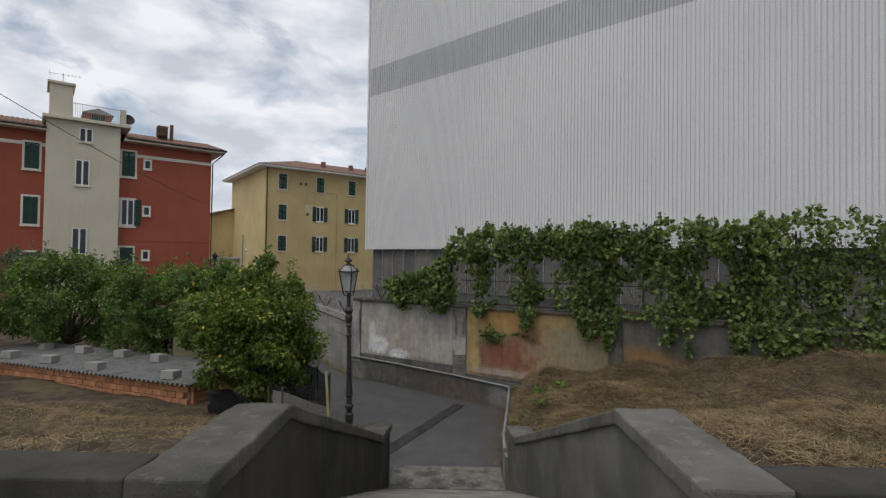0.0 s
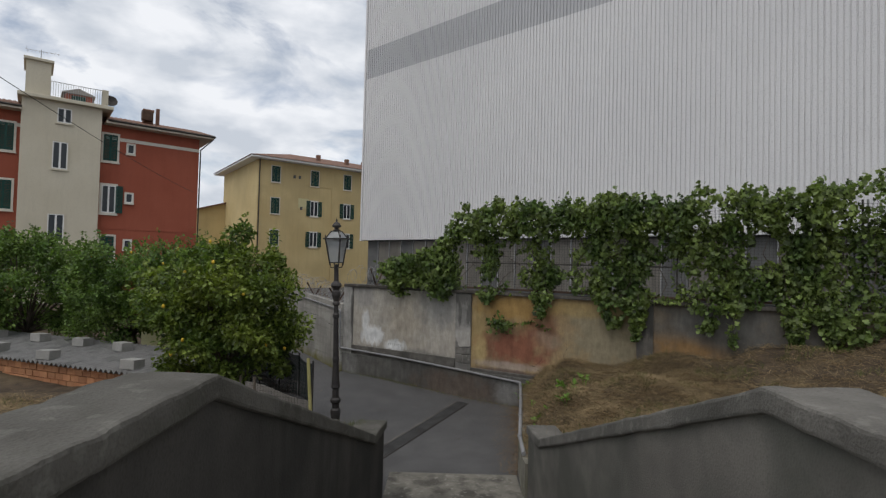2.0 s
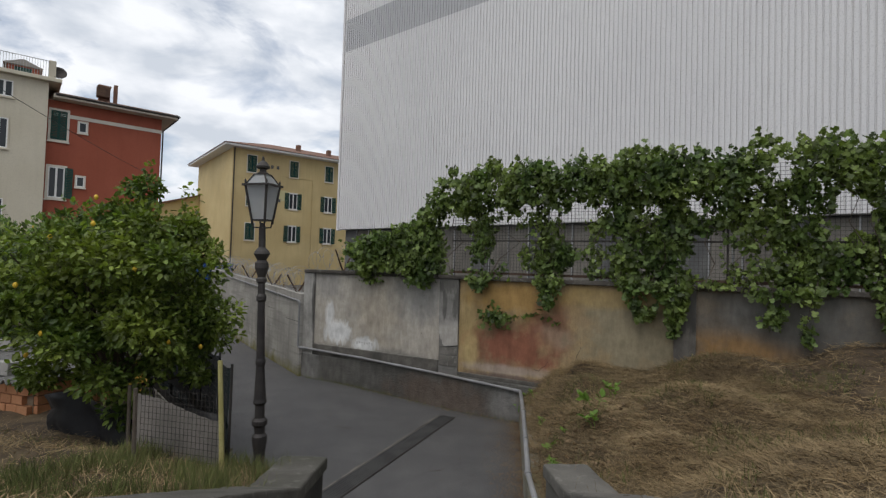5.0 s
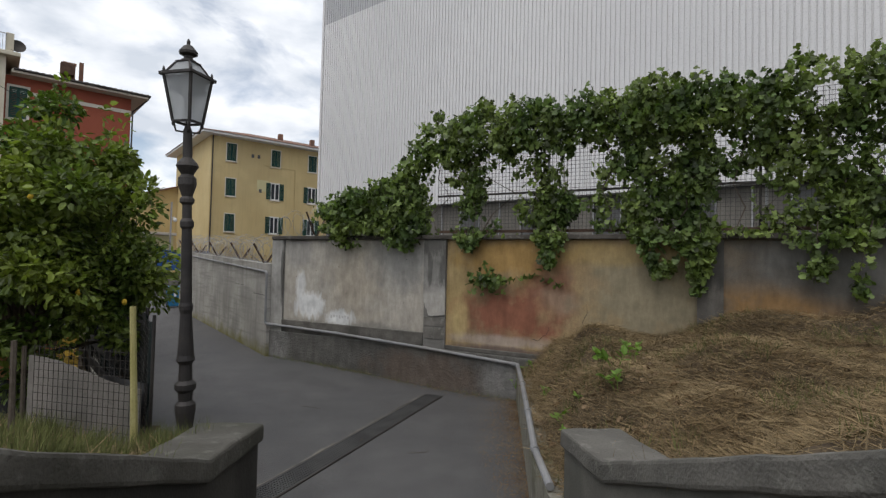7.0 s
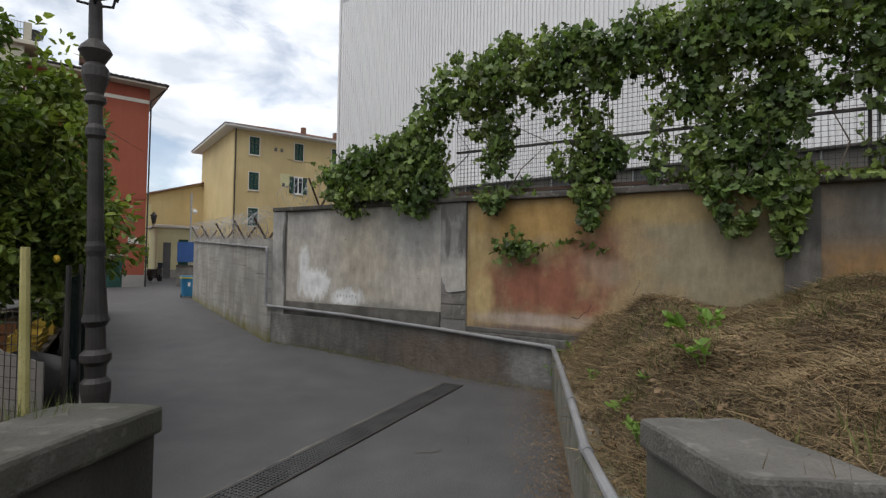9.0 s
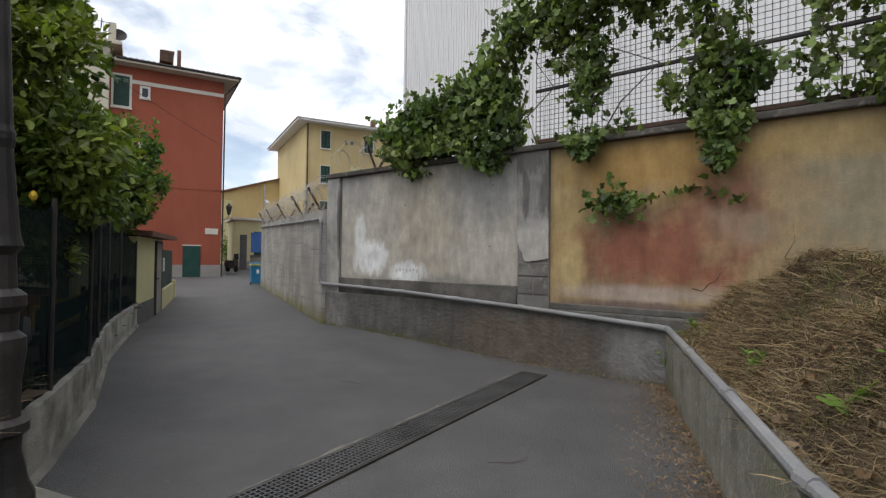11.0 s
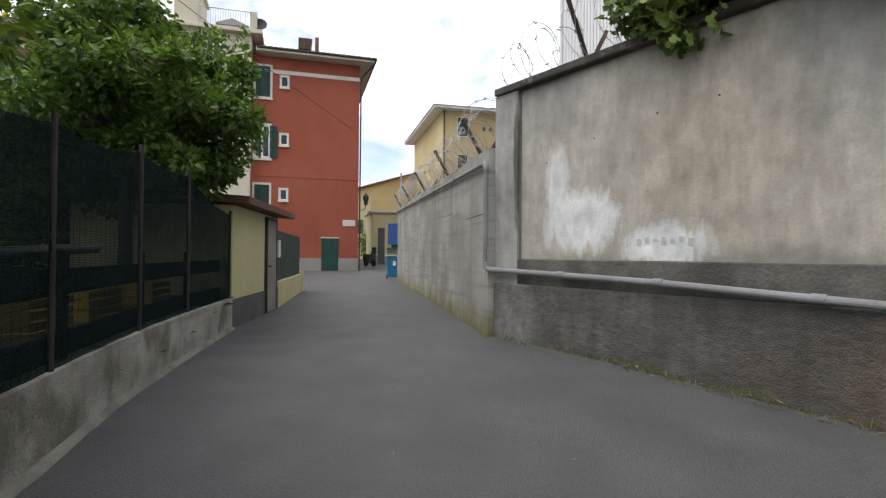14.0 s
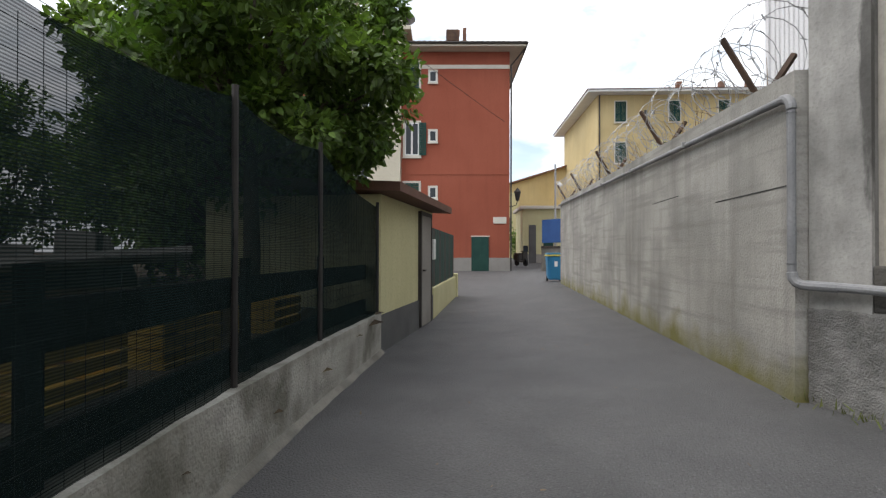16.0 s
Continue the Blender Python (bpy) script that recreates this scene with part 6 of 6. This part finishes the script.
def weed(m, n, size, seed, spread=0.2, leaf=None):
    """Stems that rise from one root, each with leaves along it."""
    rg_ = np.random.default_rng(seed)
    t = thing("weed", m, "bright green leafy weed growing in straw", "plant", "weeds on the bank")
    p, ahead = [], []
    stems = max(2, n // 7)
    for _ in range(stems):
        a, r, h = rg_.uniform(0, 2 * math.pi), rg_.uniform(0.3, 1.0) * spread, rg_.uniform(0.6, 1.2) * spread
        tip = np.array([r * math.cos(a), r * math.sin(a), h])
        bend = np.array([0.0, 0.0, 0.25 * h])
        part("stem", tube(bmesh.new(), [(0, 0, -0.06), tuple(tip * 0.5 + bend), tuple(tip)], 0.006, 5, 0.002), M_WEED, t)
        for k in range(max(1, n // stems)):
            u = rg_.uniform(0.35, 1.0)
            p.append(tip * u + bend * 4 * u * (1 - u))
            ahead.append(tip / spread * 0.5 + rg_.normal(size=3) * [0.8, 0.8, 0.25])
    p, ahead = np.array(p), np.array(ahead)
    me = scatter("leaves", leaf or CITRUS, p, ahead, rg_.normal(size=(len(p), 3)) * 0.3 + [0, 0, 1], rg_.uniform(0.6, 1.2, len(p)) * size, M_WEED)
    part("leaves", me, M_WEED, t)


M_WEED = leaf_material("bright_weed", (0.13, 0.22, 0.04), (0.18, 0.28, 0.06), 0.3)
for x, y, n, size, k, spread, leaf in ((2.6, 13.85, 26, 0.14, 1, 0.26, CITRUS), (2.42, 13.3, 18, 0.13, 2, 0.2, CITRUS), (3.15, 14.6, 34, 0.10, 3, 0.28, CITRUS), (1.98, 15.2, 40, 0.06, 4, 0.16, CITRUS),
                                        (2.3, 17.3, 40, 0.06, 5, 0.16, CITRUS), (1.85, 13.75, 4, 0.15, 6, 0.1, VINE), (2.1, 13.75, 5, 0.12, 7, 0.1, VINE), (1.75, 12.95, 60, 0.055, 8, 0.17, CITRUS)):
    weed(Matrix.Translation((x, y, right_ground(x, y))), n, size, k, spread, leaf)
for s, z, n in ((7.35, 0.75, 60), (7.2, 0.55, 40)):
    weed(WALL_M @ pose(LEN - s, 0.1, z - 0.2), n, 0.06, int(z * 100))

# ---- end of the lane ----
bin_ = thing("wheeled_bin", pose(-13.25, 35.3, ground_z(-13.25, 35.3), 0, 0, 35), "blue wheeled waste bin with yellow rim", "bin")
bm = bmesh.new()
prism(bm, [(-0.27, -0.33), (0.27, -0.33), (0.27, 0.33), (-0.27, 0.33)], 0.08, 1.02)
for v in bm.verts:
    if v.co.z > 0.5:
        v.co.x *= 1.2
        v.co.y *= 1.2
bmesh.ops.bevel(bm, geom=bm.edges[:], offset=0.04, segments=2, affect="EDGES")
part("body", bm, M_BLUE, bin_)
M_YEL = material("yellow_plastic", (0.55, 0.48, 0.10), (0.6, 0.52, 0.14), 2, 0.5, 0.1, 30)
part("rim", boxes((-0.35, 0.35, -0.42, 0.42, 1.0, 1.06), bevel=0.02), M_YEL, bin_, "yellow rim")
part("lid", boxes((-0.34, 0.34, -0.41, 0.41, 1.06, 1.13), bevel=0.03), M_BLUE, bin_, "blue lid")
for x in (-0.26, 0.26):
    bm = bmesh.new()
    tube(bm, [(x - 0.03, 0.3, 0.1), (x + 0.03, 0.3, 0.1)], 0.1, 12)
    part("wheel", bm, M_BLACK, bin_)
part("sticker", boxes((-0.06, 0.06, -0.392, -0.386, 0.6, 0.8)), M_WHITE, bin_, "white sticker")

low_house = thing("low_house", along((-33.2, 77.5), (-42.5, 69.0)), "long low yellow house with sloping roof", "house")
part("wall", prism(bmesh.new(), [(0, 0), (9.0, 0), (9.0, -12), (0, -12)], -0.5, [12.4, 9.4, 9.4, 12.4]), M_YELLOW, low_house)
part("roof", prism(bmesh.new(), [(-0.3, 0.4), (9.4, 0.4), (9.4, -12), (-0.3, -12)], [12.45, 9.4, 9.4, 12.45], [12.65, 9.6, 9.6, 12.65]), M_TILE, low_house)
part("pale_wall", boxes((6.2, 9.0, 0.0, 0.05, 0.6, 9.0)), M_SHED, low_house)
window(low_house, 7.2, 7.9, 4.0, 5.8, "closed", 0.08)
kiosk = thing("kiosk", along((-22.9, 55.2), (-27.7, 51.5)), "small pale yellow flat-roofed lane building", "building")
part("wall", boxes((0, 3.1, -5, 0, 0, 4.9)), M_SHED, kiosk)
part("roof", boxes((-0.2, 3.35, -5.2, 0.3, 4.9, 5.15), bevel=0.03), M_TRIM, kiosk)
part("door", boxes((2.0, 2.6, 0.0, 0.04, 0.3, 3.6)), M_DARKPLINTH, kiosk, "dark narrow door")
part("door", boxes((0.6, 1.4, 0.0, 0.04, 0.3, 3.9)), M_GREEN, kiosk, "dark green narrow door")
part("plinth", boxes((-0.02, 3.12, -5, 0.03, 0, 1.2)), M_GREYPLINTH, kiosk)
bp = thing("blue_panel", along((-15.2, 44.2), (-19.2, 45.6)), "blue metal panel fence on grey wall", "fence")
part("panel", boxes((0, 4.5, -0.05, 0.0, 1.95, 3.4), bevel=0.01), M_DEEPBLUE, bp)
part("low_wall", boxes((0, 4.5, -0.25, 0.05, 0, 1.6)), M_CONCRETE, bp)
part("rail", boxes((0, 4.5, -0.1, 0.08, 1.6, 1.75)), M_DARKMETAL, bp)
cp = thing("camera_pole", Matrix.Translation((-19.6, 47.8, 0.2)), "grey steel pole with small white surveillance camera", "pole")
bm = bmesh.new()
tube(bm, [(0, 0, 0), (0, 0, 7.0)], 0.07, 8)
part("mast", bm, M_GALV, cp)
bm = bmesh.new()
bmesh.ops.create_uvsphere(bm, u_segments=10, v_segments=8, radius=0.16, matrix=Matrix.Translation((0.35, -0.1, 5.6)))
tube(bm, [(0, 0, 5.8), (0.35, -0.1, 5.8)], 0.03, 6)
part("dome_camera", bm, M_WHITE, cp, "white dome camera")
wl_ = thing("wall_lamp", Matrix.Translation((-22.15, 45.2, 5.0)), "black wall lantern on the red house", "lamp")
bm = bmesh.new()
tube(bm, [(-0.5, -0.35, -0.7), (-0.1, 0, -0.6), (0, 0, -0.3)], 0.03, 6)
part("arm", bm, M_LAMP, wl_)
part("lantern", lathe(bmesh.new(), [(0.12, -0.3), (0.24, 0.25), (0.27, 0.27), (0.12, 0.42), (0.03, 0.55)], 6), M_LAMP, wl_)
wl_.location = (-21.15, 45.55, 5.0)
scooter = thing("scooter", pose(-23.4, 49.8, 0.35, 0, 0, 60), "dark parked motor scooter seen from the front", "scooter")
for y in (-0.65, 0.65):
    bm = bmesh.new()
    tube(bm, [(-0.06, y, 0.27), (0.06, y, 0.27)], 0.27, 16)
    part("wheel", bm, M_BLACK, scooter)
part("body", boxes((-0.2, 0.2, 0.1, 0.85, 0.4, 0.85), (-0.22, 0.22, -0.62, -0.5, 0.35, 1.05), (-0.18, 0.18, -0.6, 0.3, 0.28, 0.38), bevel=0.05), M_DARKMETAL, scooter)
part("seat", boxes((-0.16, 0.16, 0.05, 0.85, 0.85, 0.95), bevel=0.04), M_BLACK, scooter)
part("handlebar", boxes((-0.36, 0.36, -0.6, -0.55, 1.05, 1.1)), M_DARKMETAL, scooter)
part("windscreen", boxes((-0.2, 0.2, -0.68, -0.66, 1.05, 1.5), bevel=0.008), M_GLASS, scooter)
hedge_rng = np.random.default_rng(3)
p = hedge_rng.normal(size=(2500, 3)) * [0.7, 0.7, 0.6] + [0, 0, 1.6]
hd = thing("bush", Matrix.Translation((-28.5, 59.0, 0.6)), "rounded green bush behind the scooter", "bush")
part("leaves", scatter("leaves", CITRUS, p, hedge_rng.normal(size=(2500, 3)), hedge_rng.normal(size=(2500, 3)) + [0, 0, 1], hedge_rng.uniform(0.15, 0.3, 2500), M_CITRUS), M_CITRUS, hd)
bm = bmesh.new()
tube(bm, [(0, 0, -0.1), (0, 0, 1.4)], 0.06, 6)
part("stem", bm, M_BARK, hd)

# ---- roofscape of the red house ----
part("chimney", boxes((3.2, 3.9, -2.6, -1.9, 15.0, 16.4), (3.15, 3.95, -2.65, -1.85, 16.4, 16.55)), M_TILE, red)
part("chimney", boxes((2.7, 2.95, -2.4, -2.1, 15.0, 16.8)), M_TILE, red)
part("metal_box", boxes((3.3, 4.1, -1.8, -1.2, 15.5, 16.3), bevel=0.03), M_RUST, red)
dm = part("dormer", prism(bmesh.new(), [(7.5, -1.2), (9.2, -1.2), (9.2, -3.5), (7.5, -3.5)], 15.5, 16.5), M_RED, red)
part("dormer_roof", prism(bmesh.new(), [(7.3, -1.0), (8.35, -1.0), (8.35, -3.5), (7.3, -3.5)], 16.5, [16.55, 16.95, 16.95, 16.55]), M_GREYPLINTH, dm)
part("dormer_roof", prism(bmesh.new(), [(8.35, -1.0), (9.4, -1.0), (9.4, -3.5), (8.35, -3.5)], 16.5, [16.95, 16.55, 16.55, 16.95]), M_GREYPLINTH, dm)
part("dormer_shutter", boxes((7.9, 8.8, -1.19, -1.14, 15.6, 16.4)), M_GREEN, dm)
part("parapet_pier", boxes((6.65, 7.05, 0.5, 0.95, 15.5, 16.7), bevel=0.02), M_CREAM, red)
rail = bmesh.new()
rod(rail, (7.0, 1.0, 16.6), (10.1, 1.0, 16.6), 0.02)
railing = part("terrace_railing", rail, M_GALV, red, "thin white terrace railing")
baluster = bmesh.new()
rod(baluster, (0, 1.0, 15.5), (0, 1.0, 16.6), 0.012)
baluster_me = mesh_of("baluster", baluster, M_GALV)
for i in range(22):
    part("baluster", baluster_me, M_GALV, railing).location = (7.05 + i * 0.145, 0, 0)
dish = bmesh.new()
lathe(dish, [(0.02, 0.0), (0.25, 0.04), (0.45, 0.14), (0.46, 0.15), (0.25, 0.06), (0.01, 0.02)], 16)
bmesh.ops.rotate(dish, verts=dish.verts[:], matrix=Matrix.Rotation(radians(-70), 3, "X"))
bmesh.ops.translate(dish, verts=dish.verts[:], vec=(6.5, 0.7, 15.95))
part("satellite_dish", dish, M_DARKMETAL, red)
ant = bmesh.new()
tube(ant, [(10.7, -0.8, 18.1), (10.7, -0.8, 19.2)], 0.025, 5)
tube(ant, [(9.6, -0.5, 19.05), (11.6, -1.1, 19.15)], 0.015, 4)
for i in range(9):
    x = 9.7 + i * 0.22
    tube(ant, [(x, -0.55 - 0.3 * (x - 9.7) - 0.25, 19.06), (x, -0.55 - 0.3 * (x - 9.7) + 0.25, 19.06)], 0.008, 4)
tube(ant, [(11.5, -1.0, 18.95), (11.55, -1.0, 19.35)], 0.012, 4)
part("tv_antenna", ant, M_GALV, red)
for s in (9.0, 13.3, 16.0):
    part("chimney", boxes((ys(s) - 0.25, ys(s) + 0.25, -3.4, -2.8, 17.2, 18.9), bevel=0.02), M_TILE, yel)
part("paint_mend", boxes((ys(6.6), ys(5.2), 0.0, 0.012, 11.0, 12.3)), M_SHED, yel, "paler repaired plaster")
for q, z in ((4.6, 14.8), (5.3, 14.8), (5.6, 10.8)):
    part("vent", boxes((ys(q) - 0.15, ys(q) + 0.15, 0.0, 0.05, z, z + 0.4)), M_DARKPLINTH, yel)
cable = bmesh.new()
a, b = Vector((-16.0, 9.5, 13.0)), Vector((-21.7, 44.85, 9.8))
a = Vector((-13.36, 13.69, 10.57)) + (Vector((-13.36, 13.69, 10.57)) - b) * 0.45
tube(cable, [a + (b - a) * (i / 24) - Vector((0, 0, 2.2 * 4 * (i / 24) * (1 - i / 24) * 0.25)) for i in range(25)], 0.014, 4)
solo("overhead_cable", cable, M_BLACK, "black overhead cable running to the red house", "cable")

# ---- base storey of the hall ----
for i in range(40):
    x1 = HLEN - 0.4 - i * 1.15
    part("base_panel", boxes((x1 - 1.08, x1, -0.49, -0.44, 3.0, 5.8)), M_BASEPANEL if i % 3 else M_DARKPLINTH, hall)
    part("mullion", boxes((x1 - 1.13, x1 - 1.08, -0.5, -0.38, 3.0, 5.85)), M_GALV, hall)
